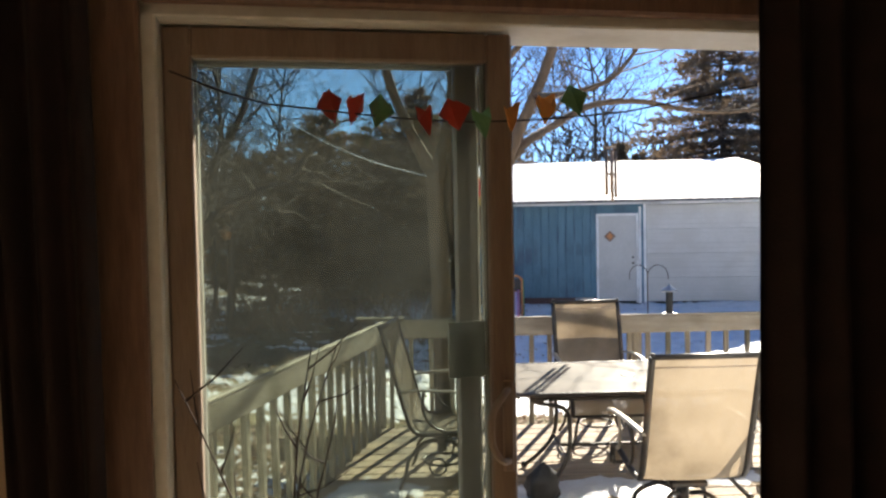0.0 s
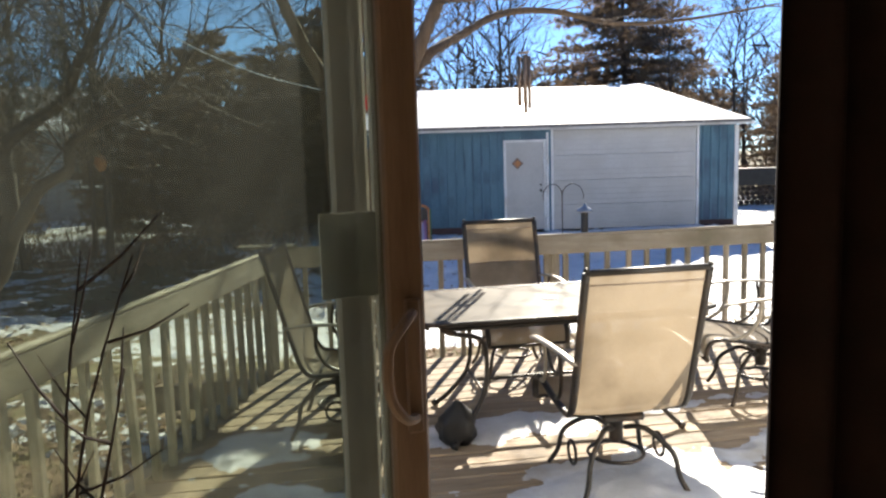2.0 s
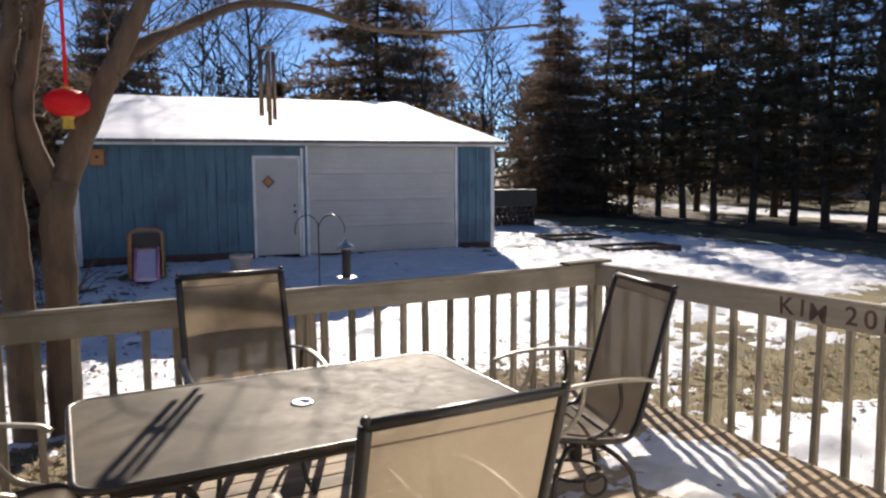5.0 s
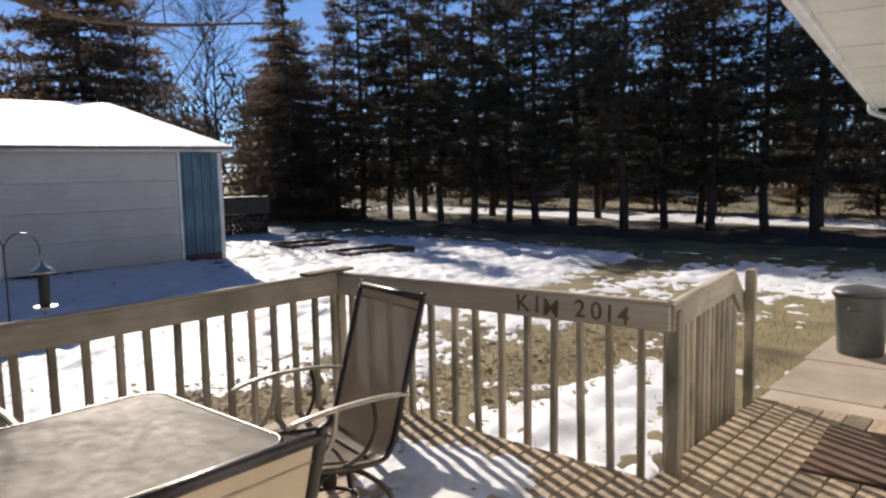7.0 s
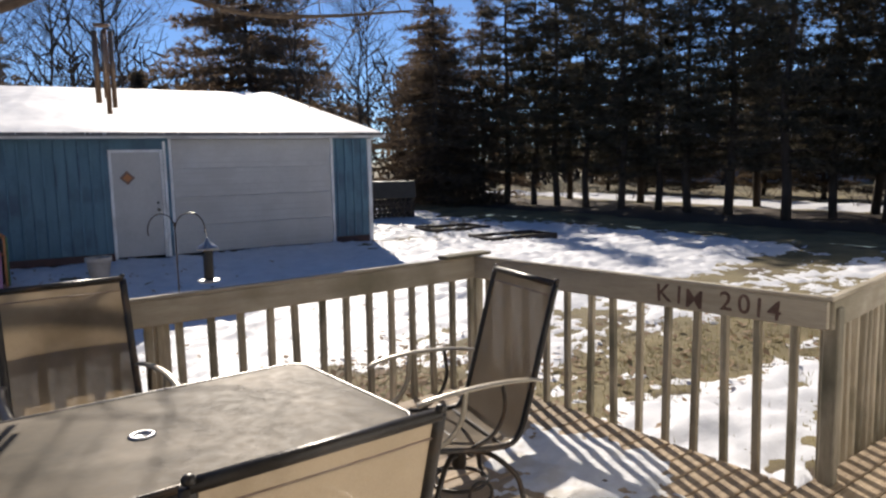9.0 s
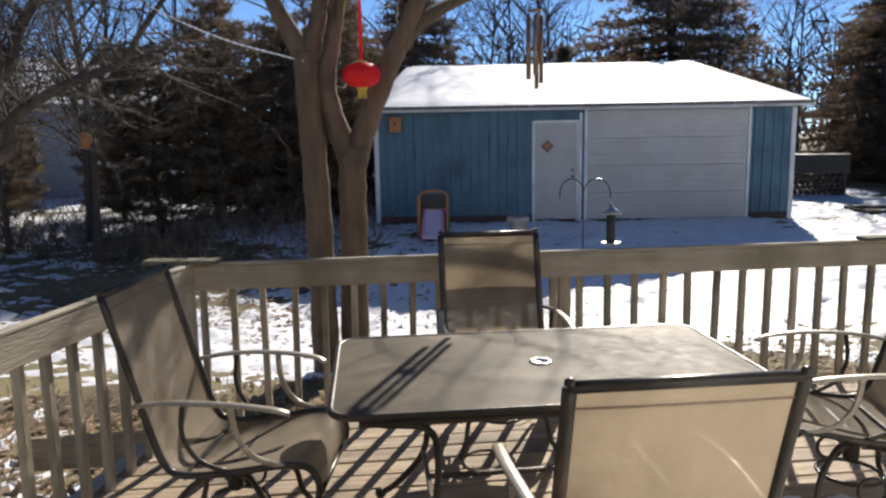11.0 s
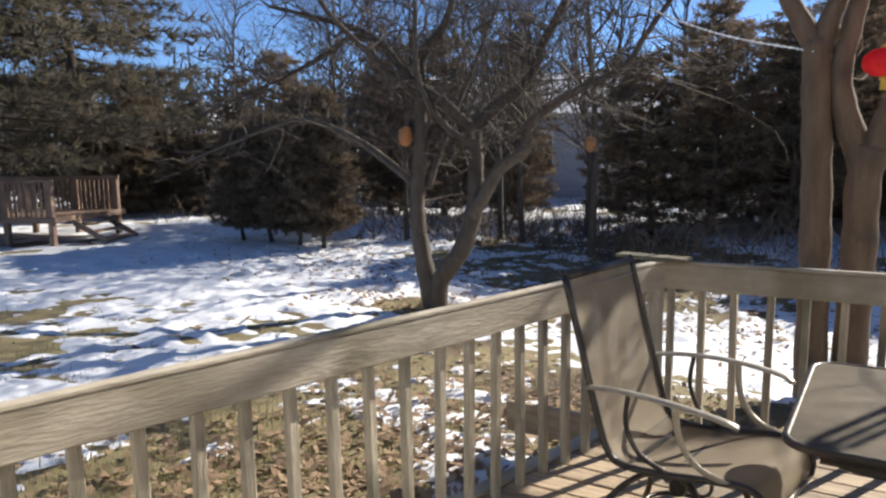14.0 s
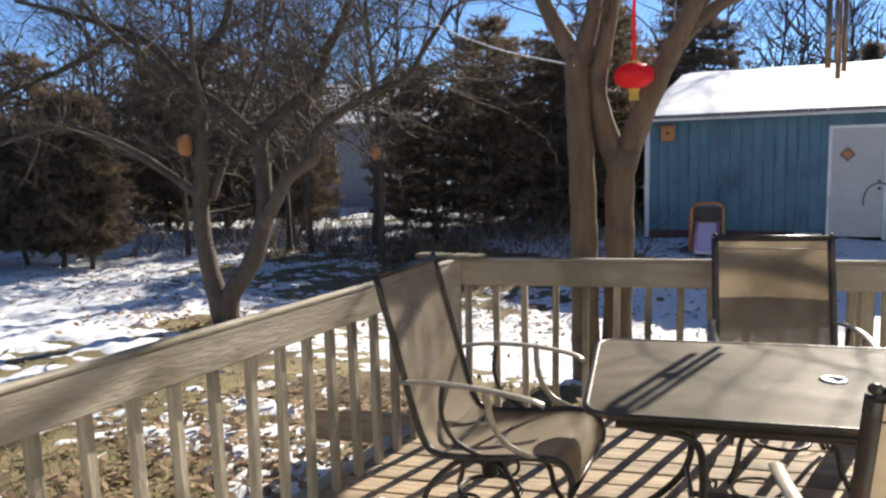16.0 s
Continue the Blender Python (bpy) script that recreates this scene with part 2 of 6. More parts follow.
# ---- mesh helpers ----
class Shape:
    """Vertices and faces gathered for one mesh."""

    def __init__(self):
        self.v, self.f = [], []

    def add(self, verts, faces, m=None):
        base = len(self.v)
        self.v += [tuple(m @ Vector(p)) if m else tuple(p) for p in verts]
        self.f += [tuple(base + i for i in f) for f in faces]
        return self

    def box(self, lo, hi, c=0.004, m=None):
        """A box with chamfered edges."""
        c = min(c, *[(hi[i] - lo[i]) * 0.3 for i in range(3)])
        verts, at = [], {}
        for sx in (0, 1):
            for sy in (0, 1):
                for sz in (0, 1):
                    s = (sx, sy, sz)
                    for ax in range(3):
                        p = [(hi[i] if s[i] else lo[i]) if i == ax else (hi[i] - c if s[i] else lo[i] + c) for i in range(3)]
                        at[s, ax] = len(verts)
                        verts.append(p)
        faces = []
        for ax in range(3):
            b, d = [i for i in range(3) if i != ax]
            for side in (0, 1):
                ring = []
                for p, q in ((0, 0), (1, 0), (1, 1), (0, 1)):
                    s = [0, 0, 0]
                    s[ax], s[b], s[d] = side, p, q
                    ring.append(at[tuple(s), ax])
                faces.append(ring)
            for p in (0, 1):
                for q in (0, 1):
                    s0, s1 = [0, 0, 0], [0, 0, 0]
                    s0[ax], s1[ax] = 0, 1
                    for s in (s0, s1):
                        s[b], s[d] = p, q
                    s0, s1 = tuple(s0), tuple(s1)
                    faces.append([at[s0, b], at[s1, b], at[s1, d], at[s0, d]])
        for sx in (0, 1):
            for sy in (0, 1):
                for sz in (0, 1):
                    faces.append([at[(sx, sy, sz), k] for k in range(3)])
        return self.add(verts, faces, m)

    def tube(self, pts, r, n=6, flat=1.0, m=None, ends=True):
        """A tube along points; r is a radius or one radius a point; flat squeezes it upright."""
        pts = [Vector(p) for p in pts]
        rs = r if isinstance(r, (list, tuple)) else [r] * len(pts)
        verts, side = [], None
        for i, p in enumerate(pts):
            d = (pts[min(i + 1, len(pts) - 1)] - pts[max(i - 1, 0)]).normalized()
            if side is None:
                side = d.cross(Vector((0, 0, 1)))
                if side.length < 0.2:
                    side = d.cross(Vector((1, 0, 0)))
            side = (side - d * side.dot(d)).normalized()
            up = side.cross(d)
            for k in range(n):
                a = 2 * math.pi * k / n
                verts.append(p + side * (rs[i] * math.cos(a)) + up * (rs[i] * flat * math.sin(a)))
        faces = [(i * n + k, i * n + (k + 1) % n, (i + 1) * n + (k + 1) % n, (i + 1) * n + k) for i in range(len(pts) - 1) for k in range(n)]
        if ends:
            faces += [tuple(range(n))[::-1], tuple(range((len(pts) - 1) * n, len(pts) * n))]
        return self.add(verts, faces, m)

    def turned(self, profile, n=20, m=None):
        """A turned body from (radius, height) pairs."""
        verts = [(r * math.cos(2 * math.pi * k / n), r * math.sin(2 * math.pi * k / n), z) for r, z in profile for k in range(n)]
        faces = [(i * n + k, i * n + (k + 1) % n, (i + 1) * n + (k + 1) % n, (i + 1) * n + k) for i in range(len(profile) - 1) for k in range(n)]
        faces += [tuple(range(n))[::-1], tuple(range((len(profile) - 1) * n, len(profile) * n))]
        return self.add(verts, faces, m)

    def prism(self, outline, z0, z1, m=None):
        """An upright prism over an outline in x and y."""
        k = len(outline)
        verts = [(x, y, z0) for x, y in outline] + [(x, y, z1) for x, y in outline]
        faces = [tuple(range(k))[::-1], tuple(range(k, 2 * k))] + [(i, (i + 1) % k, k + (i + 1) % k, k + i) for i in range(k)]
        return self.add(verts, faces, m)

    def mesh(self, name, material, smooth=False):
        me = bpy.data.meshes.new(name)
        me.from_pydata(self.v, [], self.f)
        me.materials.append(material)
        if smooth:
            me.shade_smooth()
        me.update()
        return me


def part(name, shape, material, parent, label="", smooth=False, m=None):
    """Links a shape as one mesh object under a thing or under a part."""
    ob = new(name, shape if isinstance(shape, bpy.types.Mesh) else shape.mesh(name, material, smooth))
    ob.parent = parent
    if m is not None:
        ob.matrix_basis = m
    if label:
        tagged(ob, label)
    return ob


def thing(name, label, category, m=None, group="", kind="", shape=None, material=None, smooth=False):
    """A top-level thing: an Empty at its base, or one mesh."""
    ob = new(name, shape.mesh(name, material, smooth) if shape else None)
    if m is not None:
        ob.matrix_basis = m
    return tagged(ob, label, category, group, kind)


def smooth_path(pts, steps=6):
    """Points of a smooth curve through the given ones."""
    pts = [Vector(p) for p in pts]
    out = []
    for i in range(len(pts) - 1):
        a, b, c, d = pts[max(i - 1, 0)], pts[i], pts[i + 1], pts[min(i + 2, len(pts) - 1)]
        for k in range(steps):
            t = k / steps
            out.append(0.5 * ((2 * b) + (c - a) * t + (2 * a - 5 * b + 4 * c - d) * t * t + (3 * b - a - 3 * c + d) * t ** 3))
    return out + [pts[-1]]


# ---- ground and snow ----
TABLES = {}


def fbm(x, y, scale, seed, octaves=4):
    """Smooth value noise in -1..1 over arrays."""
    if seed not in TABLES:
        TABLES[seed] = np.random.RandomState(seed).rand(256, 256)
    table = TABLES[seed]
    total, amp, norm = 0.0, 1.0, 0.0
    for o in range(octaves):
        u, v = x * scale * 2 ** o + 37.3 * o, y * scale * 2 ** o + 11.9 * o
        i, j = np.floor(u).astype(int), np.floor(v).astype(int)
        fu, fv = u - i, v - j
        fu, fv = fu * fu * (3 - 2 * fu), fv * fv * (3 - 2 * fv)
        a, b = table[i % 256, j % 256], table[(i + 1) % 256, j % 256]
        c, d = table[i % 256, (j + 1) % 256], table[(i + 1) % 256, (j + 1) % 256]
        total = total + amp * ((a * (1 - fu) + b * fu) * (1 - fv) + (c * (1 - fu) + d * fu) * fv)
        norm += amp
        amp *= 0.5
    return total / norm * 2 - 1


def bell(x, y, cx, cy, rx, ry):
    return np.exp(-(((x - cx) / rx) ** 2 + ((y - cy) / ry) ** 2))


def ground_z(x, y):
    """Height of the lawn: it rises a little to the woods, with an added hollow."""
    far = np.clip((np.hypot(x, y) - 14) / 30, 0, 1)
    # the hollow is made up, so that the shed's shadow reaches nearer the deck
    return -0.36 + 0.03 * fbm(x, y, 0.5, 3) + 0.25 * far + 0.05 * np.clip(y - 10, 0, 5) / 5 - 0.62 * bell(x, y, 0.6, 9.6, 4.4, 3.3)


def snow_depth(x, y):
    """Depth of the melting snow over the lawn; below nought the grass shows."""
    d = 0.027 + 0.045 * fbm(x, y, 0.55, 7, 5) + 0.042 * fbm(x * 0.7, y, 2.4, 9, 4) + 0.050 * fbm(x * 0.8, y, 6.0, 13, 3) + 0.03 * fbm(x, y, 14.0, 19, 2)
    d = d - 0.085 * bell(x, y, -2.6, 2.2, 1.5, 2.3) - 0.05 * bell(x, y, -3.6, 1.2, 2.4, 1.3)
    d = d + 0.085 * bell(x, y, -1.95, 2.3, 0.5, 1.0) + 0.06 * bell(x, y, -2.05, 1.7, 0.32, 0.8) + 0.03 * bell(x, y, -2.6, 4.2, 0.8, 0.8)
    d = d - 0.10 * bell(x, y, 7.5, 4.2, 3.2, 0.75) - 0.09 * bell(x, y, 8.5, 2.4, 3.5, 0.9)
    d = d - 0.05 * bell(x, y, 3.2, 6.3, 1.3, 1.0) - 0.035 * bell(x, y, -0.4, 5.6, 1.6, 0.9)
    d = d - 0.052 * bell(x, y, 1.2, 5.5, 4.8, 1.3) - 0.022 * bell(x, y, -6.0, 7.0, 5.0, 3.5)
    d = d - 0.10 * bell(x, y, -4.9, 7.7, 0.8, 0.5) - 0.06 * bell(x, y, 12.5, 6.6, 4.5, 0.8)
    d = d - 0.16 * np.clip((x - 14.5) / 2.5, 0, 1) + 0.24 * bell(x, y, 25.2, 12, 1.9, 30) + 0.07 * bell(x, y, 10.0, 9.6, 6.0, 2.4)
    d = d + 0.05 * bell(x, y, 5.6, 3.1, 2.2, 0.7) + 0.06 * bell(x, y, 3.5, 12, 6, 3.4) + 0.055 * bell(x, y, -9.5, 8.6, 5, 2.2) + 0.03 * bell(x, y, 2.0, 7.6, 4.0, 0.8)
    # thinner among the leaves by the cedars, also in place of their shade
    d = d - 0.045 * bell(x, y, -3.2, 10.6, 4.2, 2.2) - 0.06 * bell(x, y, -3.0, 13.6, 5.0, 1.8)
    d = d - 0.06 * np.clip((-x - 6) / 3, 0, 1) * np.clip((5.2 - y) / 1.5, 0, 1)
    return d


def sheet(x0, x1, y0, y1, step, height, skip=None):
    xs, ys = np.arange(x0, x1 + step / 2, step), np.arange(y0, y1 + step / 2, step)
    gx, gy = np.meshgrid(xs, ys, indexing="ij")
    gz = height(gx, gy)
    nx, ny = gx.shape
    verts = np.stack([gx, gy, gz], -1).reshape(-1, 3)
    idx = np.arange(nx * ny).reshape(nx, ny)
    quads = np.stack([idx[:-1, :-1], idx[1:, :-1], idx[1:, 1:], idx[:-1, 1:]], -1)
    if skip is not None:
        quads = quads[~skip(gx[:-1, :-1] + step / 2, gy[:-1, :-1] + step / 2)]
    s = Shape()
    s.v, s.f = verts.tolist(), quads.reshape(-1, 4).tolist()
    return s


GRASS = surface("winter_lawn", (0.115, 0.094, 0.043), (0.26, 0.213, 0.108), 1.6, 0.95, 0.9, fine=30, stain=(0.075, 0.05, 0.03), spread=0)
lawn = sheet(-14, 16, -4, 18, 0.12, lambda x, y: ground_z(x, y) + 0.02 * fbm(x, y, 6.0, 5, 2))
ground = thing("ground", "brown and olive winter lawn", "ground", kind="structure", shape=lawn, material=GRASS, smooth=True)
NEAR = lambda x, y: (x > -14) & (x < 16) & (y > -4) & (y < 18)
wide = sheet(-90, 96, -40, 120, 1.0, lambda x, y: ground_z(x, y), skip=NEAR)
part("outer_lawn", wide, GRASS, ground, smooth=True)
rim = Shape()
far = [(-90, -40), (96, -40), (96, 120), (-90, 120)]
out = [(-900, -900), (900, -900), (900, 900), (-900, 900)]
rim.add([(x, y, -0.14) for x, y in far] + [(x, y, -0.14) for x, y in out], [(i, (i + 1) % 4, 4 + (i + 1) % 4, 4 + i) for i in range(4)])
part("far_field", rim, GRASS, ground)


def bare(x, y):
    """Where no snow lies: under the deck, the shed and the concrete path."""
    shed = (np.abs((x - SHED_O[0]) * math.cos(SHED_R) + (y - SHED_O[1]) * math.sin(SHED_R) - 1.0) < 4.45) & ((y - SHED_O[1]) * math.cos(SHED_R) - (x - SHED_O[0]) * math.sin(SHED_R) > 0.05)
    deck = (y < 4.0) & (x < 3.5) & (x > -0.93 - 0.256 * (4.0 - y))
    walkway = (x > 3.4) & (x < 9.2) & (y < 1.95) & (y > -2)
    return shed | deck | walkway


SHED_O, SHED_R = (3.728, 15.52), radians(-7.6)
patch = sheet(-14, 16, -4, 18, 0.075, lambda x, y: np.where(bare(x, y), ground_z(x, y) - 0.2, ground_z(x, y) + snow_depth(x, y)),
              skip=lambda x, y: bare(x, y) | (snow_depth(x, y) < -0.03))
snow = thing("snow", "thin patchy melting snow over the lawn", "snow", kind="stuff", shape=patch, material=SNOW, smooth=True)
patch = sheet(-60, 60, -10, 70, 0.45, lambda x, y: ground_z(x, y) + snow_depth(x, y) * 0.8, skip=lambda x, y: NEAR(x, y) | (snow_depth(x, y) < -0.05))
part("outer_snow", patch, SNOW, snow, smooth=True)

# ---- deck ----
def left_edge(y):
    return -0.93 - 0.256 * (4.0 - y)


deck = thing("deck", "weathered wooden deck with gaps between its boards", "deck", kind="structure")
frame_boards = Shape()
frame_boards.box((-1.9, 3.96, -0.24), (3.5, 4.0, -0.045), 0.004)
frame_boards.box((3.50, 1.72, -0.24), (3.54, 4.0, -0.045), 0.004)
frame_boards.box((5.22, -0.2, -0.24), (5.26, 1.72, -0.045), 0.004)
for y in (0.6, 1.5, 2.4, 3.3):
    frame_boards.box((left_edge(y) + 0.06, y, -0.24), (3.5, y + 0.04, -0.045), 0.004)
part("joists", frame_boards, WOOD_DECK, deck)
edge_m = pose(left_edge(0.65) - 0.17, 0.65, 0.0, rz=math.degrees(math.atan2(3.33, left_edge(3.98) - left_edge(0.65))))
part("edge_board", Shape().box((0, -0.085, -0.002), (3.44, 0.0, 0.016), 0.005), WOOD_GREY, deck, "pale board along the deck's edge", m=edge_m)

# ---- railings ----
MOSSY = surface("mossy_dark_board", (0.095, 0.085, 0.052), (0.19, 0.165, 0.11), 5, 0.9, 0.4, stretch=(1, 5, 5))
RAIL_TOP = 0.93
baluster_mesh = Shape().box((-0.019, -0.019, -0.16), (0.019, 0.019, 0.80), 0.004).mesh("baluster", WOOD_POST)
post_mesh = Shape().box((-0.036, -0.036, -0.36), (0.036, 0.036, 0.88), 0.006).mesh("post", WOOD_POST)


def railing(label, a, b, pitch=0.172, posts=(0, 1), drop=0.0, shift=0.037):
    """A railing from a to b: an upright top board with a thin cap, square balusters, and posts."""
    d = Vector((b[0] - a[0], b[1] - a[1], 0))
    length = d.length
    m = pose(a[0], a[1], 0, rz=math.degrees(math.atan2(d.y, d.x)))
    r = thing("railing", label, "railing", m, group="deck railings")
    board = Shape().box((0, -0.02, 0.775), (length, 0.018, 0.915), 0.006)
    part("top_board", board, WOOD_GREY, r)
    cap = Shape().box((-0.02, -0.0225, 0.9155), (length + 0.02, 0.020, 0.935), 0.005)
    part("cap", cap, WOOD_GREY, r)
    n = int((length - shift) / pitch) + 1
    for i in range(n):
        q = part("baluster", baluster_mesh, None, r)
        x = shift + pitch * i
        q.matrix_basis = pose(x, 0.037, 0, random.uniform(-0.6, 0.6), random.uniform(-0.8, 0.8), random.uniform(-4, 4))
    for k in posts:
        q = part("post", post_mesh, None, r)
        q.matrix_basis = pose(k * length, 0.062, 0)
    return r


railing("weathered grey wooden railing along the deck's far side", (-0.93, 4.0), (3.42, 4.02), posts=(-0.012, 0.5, 1.015))
right_rail = railing("weathered wooden railing with writing burnt into its board", (3.42, 4.02), (3.62, 1.65), pitch=0.176, shift=0.099, posts=(1.0,))
railing("weathered grey wooden railing, sunlit on its inner face", (-1.80, 0.60), (-0.93, 4.0), shift=0.08, posts=(0.0,))
end_rail = railing("short weathered railing beside the deck's step", (3.62, 1.65), (4.96, 1.81), pitch=0.115, shift=0.08, posts=())
slope = Shape().box((0, -0.02, -0.14), (0.42, 0.018, 0), 0.006, pose(1.352, 0, 0.935, ry=33))
part("sloping_board", slope, WOOD_GREY, end_rail, "short board sloping down to the end post")
q = part("end_post", Shape().box((-0.035, -0.035, -0.4), (0.035, 0.035, 0.90), 0.006), WOOD_POST, end_rail)
q.matrix_basis = pose(1.66, -0.06, 0)
for i in range(3):
    q = part("baluster", baluster_mesh, None, end_rail)
    q.matrix_basis = pose(1.43 + 0.085 * i, 0.037, -0.06 - 0.06 * i)
for x, y, rz in ((3.36, 4.02, 4), (-0.95, 3.98, -8)):
    plate = thing("corner_board", "flat weathered board across the railing corner", "board", pose(x, y, 0.936, rz=rz))
    part("board", Shape().box((-0.24, -0.055, 0), (0.18, 0.055, 0.022), 0.005), MOSSY, plate)

# burnt writing on the inner face of the railing's board
letter_x = 1.48
for ch in "KIM 2014":
    if ch == " ":
        letter_x += 0.07
        continue
    words = bpy.data.curves.new("letter", "FONT")
    words.body, words.size, words.extrude, words.offset = ch, 0.140, 0.0006, 0.0018
    shape_of = new("letter", words)
    bpy.context.view_layer.update()
    flat = bpy.data.meshes.new_from_object(shape_of.evaluated_get(bpy.context.evaluated_depsgraph_get()))
    bpy.data.objects.remove(shape_of)
    flat.materials.clear()
    flat.materials.append(INK)
    xs_ = [v.co.x for v in flat.vertices]
    q = part("letter", flat, None, right_rail, "dark burnt character")
    q.matrix_basis = pose(letter_x - min(xs_), -0.0215, 0.800 + random.uniform(-0.006, 0.006), rx=90, ry=random.uniform(-5, 5))
    letter_x += max(xs_) - min(xs_) + 0.033

# ---- house: wall with the open sliding door, eave, room behind ----
HOUSE = pose(0, -0.07, 0, rz=8.0)
DL, DR, DT, DB = -1.32, 0.575, 2.30, 0.10


def setting(name, label, category="wall"):
    return thing(name, label, category, HOUSE, kind="structure")


wall = setting("wall_north", "house wall with pale siding outside, tan paint inside")
outer = Shape()
for lo, hi in (((-6, 0.0, -0.3), (DL, 0.10, 2.70)), ((DR, 0.0, -0.3), (15.4, 0.10, 2.70)), ((DL, 0.0, DT), (DR, 0.10, 2.70)), ((DL, 0.0, -0.3), (DR, 0.10, DB - 0.03))):
    outer.box(lo, hi, 0.002)
part("sheathing", outer, SIDING, wall)
inner = Shape()
for lo, hi in (((-3.5, -0.12, 0), (DL - 0.05, -0.003, 2.6)), ((DR + 0.05, -0.12, 0), (3.5, -0.003, 2.6)), ((DL - 0.05, -0.12, DT + 0.03), (DR + 0.05, -0.003, 2.6))):
    inner.box(lo, hi, 0.002)
part("plaster", inner, WALL_IN, wall)
lap = Shape().add([(0.72, 0, 0), (15.4, 0, 0), (15.4, 0.022, 0), (0.72, 0.022, 0), (0.72, 0, 0.16), (15.4, 0, 0.16), (15.4, 0.006, 0.16), (0.72, 0.006, 0.16)],
                  [(0, 1, 2, 3), (4, 7, 6, 5), (0, 4, 5, 1), (3, 2, 6, 7), (0, 3, 7, 4), (1, 5, 6, 2)]).mesh("lap_board", SIDING)
for i in range(18):
    part("lap_board", lap, None, wall, m=pose(0, 0.101, -0.2 + 0.16 * i))
lap2 = Shape().box((-6, 0.101, 0), (-1.5, 0.12, 0.155), 0.004).mesh("lap_board", SIDING)
for i in range(18):
    part("lap_board", lap2, None, wall, m=pose(0, 0, -0.2 + 0.16 * i))

# floor out of view, its pale tone picked to bounce sun onto the door frame
floor_in = setting("floor", "unseen wooden floor indoors, pale to bounce sunlight", "floor")
for i in range(24):
    part("plank", Shape().box((-3.4 + 0.285 * i, -4.5, -0.02), (-3.4 + 0.285 * i + 0.282, -0.0, DB - 0.04), 0.003), WOOD_FLOOR, floor_in)
roomw = setting("wall_south", "tan wall behind the viewer")
part("plaster", Shape().box((-3.5, -4.6, 0), (3.5, -4.5, 2.6), 0.002), WALL_IN, roomw)
for nm, x in (("wall_west", -3.6), ("wall_east", 3.5)):
    w = setting(nm, "plain tan room wall")
    part("plaster", Shape().box((x, -4.6, 0), (x + 0.1, -0.12, 2.6), 0.002), WALL_IN, w)
ceil = setting("ceiling", "off-white ceiling of the room", "ceiling")
part("board", Shape().box((-3.6, -4.6, 2.6), (3.6, 0.0, 2.7), 0.002), CEILING, ceil)

eave = thing("roof_eave", "cream soffit and fascia under the roof's edge", "eave", HOUSE, kind="structure")
part("soffit", Shape().box((-6, 0.101, 2.555), (14.9, 0.745, 2.58), 0.003), SOFFIT, eave)
groove = Shape().box((-0.006, 0.11, 2.548), (0.006, 0.73, 2.554), 0.001).mesh("soffit_rib", SOFFIT)
for i in range(14):
    part("soffit_rib", groove, None, eave, m=pose(-5.9 + 1.6 * i, 0, 0))
part("fascia", Shape().box((-6, 0.745, 2.50), (14.9, 0.775, 2.76), 0.004), PAINT_WHITE, eave)
gut = Shape()
gut.add([(-6, 0.776, 2.58), (-6, 0.90, 2.61), (-6, 0.94, 2.74), (-6, 0.776, 2.74), (14.9, 0.776, 2.58), (14.9, 0.90, 2.61), (14.9, 0.94, 2.74), (14.9, 0.776, 2.74)],
        [(0, 1, 2, 3), (7, 6, 5, 4), (0, 4, 5, 1), (1, 5, 6, 2), (2, 6, 7, 3), (3, 7, 4, 0)])
part("gutter", gut, PAINT_WHITE, eave)
roofs = Shape().add([(-6, 0.88, 2.76), (15.1, 0.88, 2.76), (15.1, -5.5, 5.2), (-6, -5.5, 5.2), (-6, 0.88, 2.79), (15.1, 0.88, 2.79), (15.1, -5.5, 5.25), (-6, -5.5, 5.25)],
                    [(0, 1, 2, 3), (7, 6, 5, 4), (0, 4, 5, 1), (1, 5, 6, 2), (2, 6, 7, 3), (3, 7, 4, 0)])
part("roof_slope", roofs, SNOW_OLD, eave)
spout = Shape().tube(smooth_path([(14.7, 0.85, 2.60), (14.7, 0.83, 2.48), (14.7, 0.60, 2.38), (14.7, 0.25, 2.26), (14.7, 0.17, 2.16), (14.7, 0.17, -0.2)], 5), 0.05, 8)
part("downspout", spout, PAINT_WHITE, eave, "white downspout with an elbow to the wall", smooth=True)

# sliding door: fixed panel, open panel slid before it, frame
sd_ = setting("door_1", "open sliding patio door, brown wood inside, white outside", "door")
frame_ = Shape()
frame_.box((DL, -0.10, DB - 0.04), (DL + 0.045, 0.115, DT), 0.005)
frame_.box((DR - 0.03, -0.06, DB - 0.04), (DR + 0.015, 0.062, DT), 0.005)
frame_.box((DL, -0.10, DT - 0.04), (DR, 0.115, DT + 0.02), 0.005)
frame_.box((DL, -0.10, DB - 0.06), (DR, 0.13, DB - 0.015), 0.005)
part("frame", frame_, VINYL, sd_, "white vinyl outer frame")
casing = Shape()
casing.box((DL - 0.10, -0.135, 0.06), (DL + 0.012, -0.095, DT + 0.10), 0.008)
casing.box((DR - 0.005, -0.135, 0.06), (DR + 0.08, -0.095, DT + 0.10), 0.008)
casing.box((DL + 0.012, -0.135, DT - 0.01), (DR - 0.005, -0.095, DT + 0.10), 0.008)
part("casing", casing, WOOD_BROWN, sd_, "reddish-brown stained wood casing")


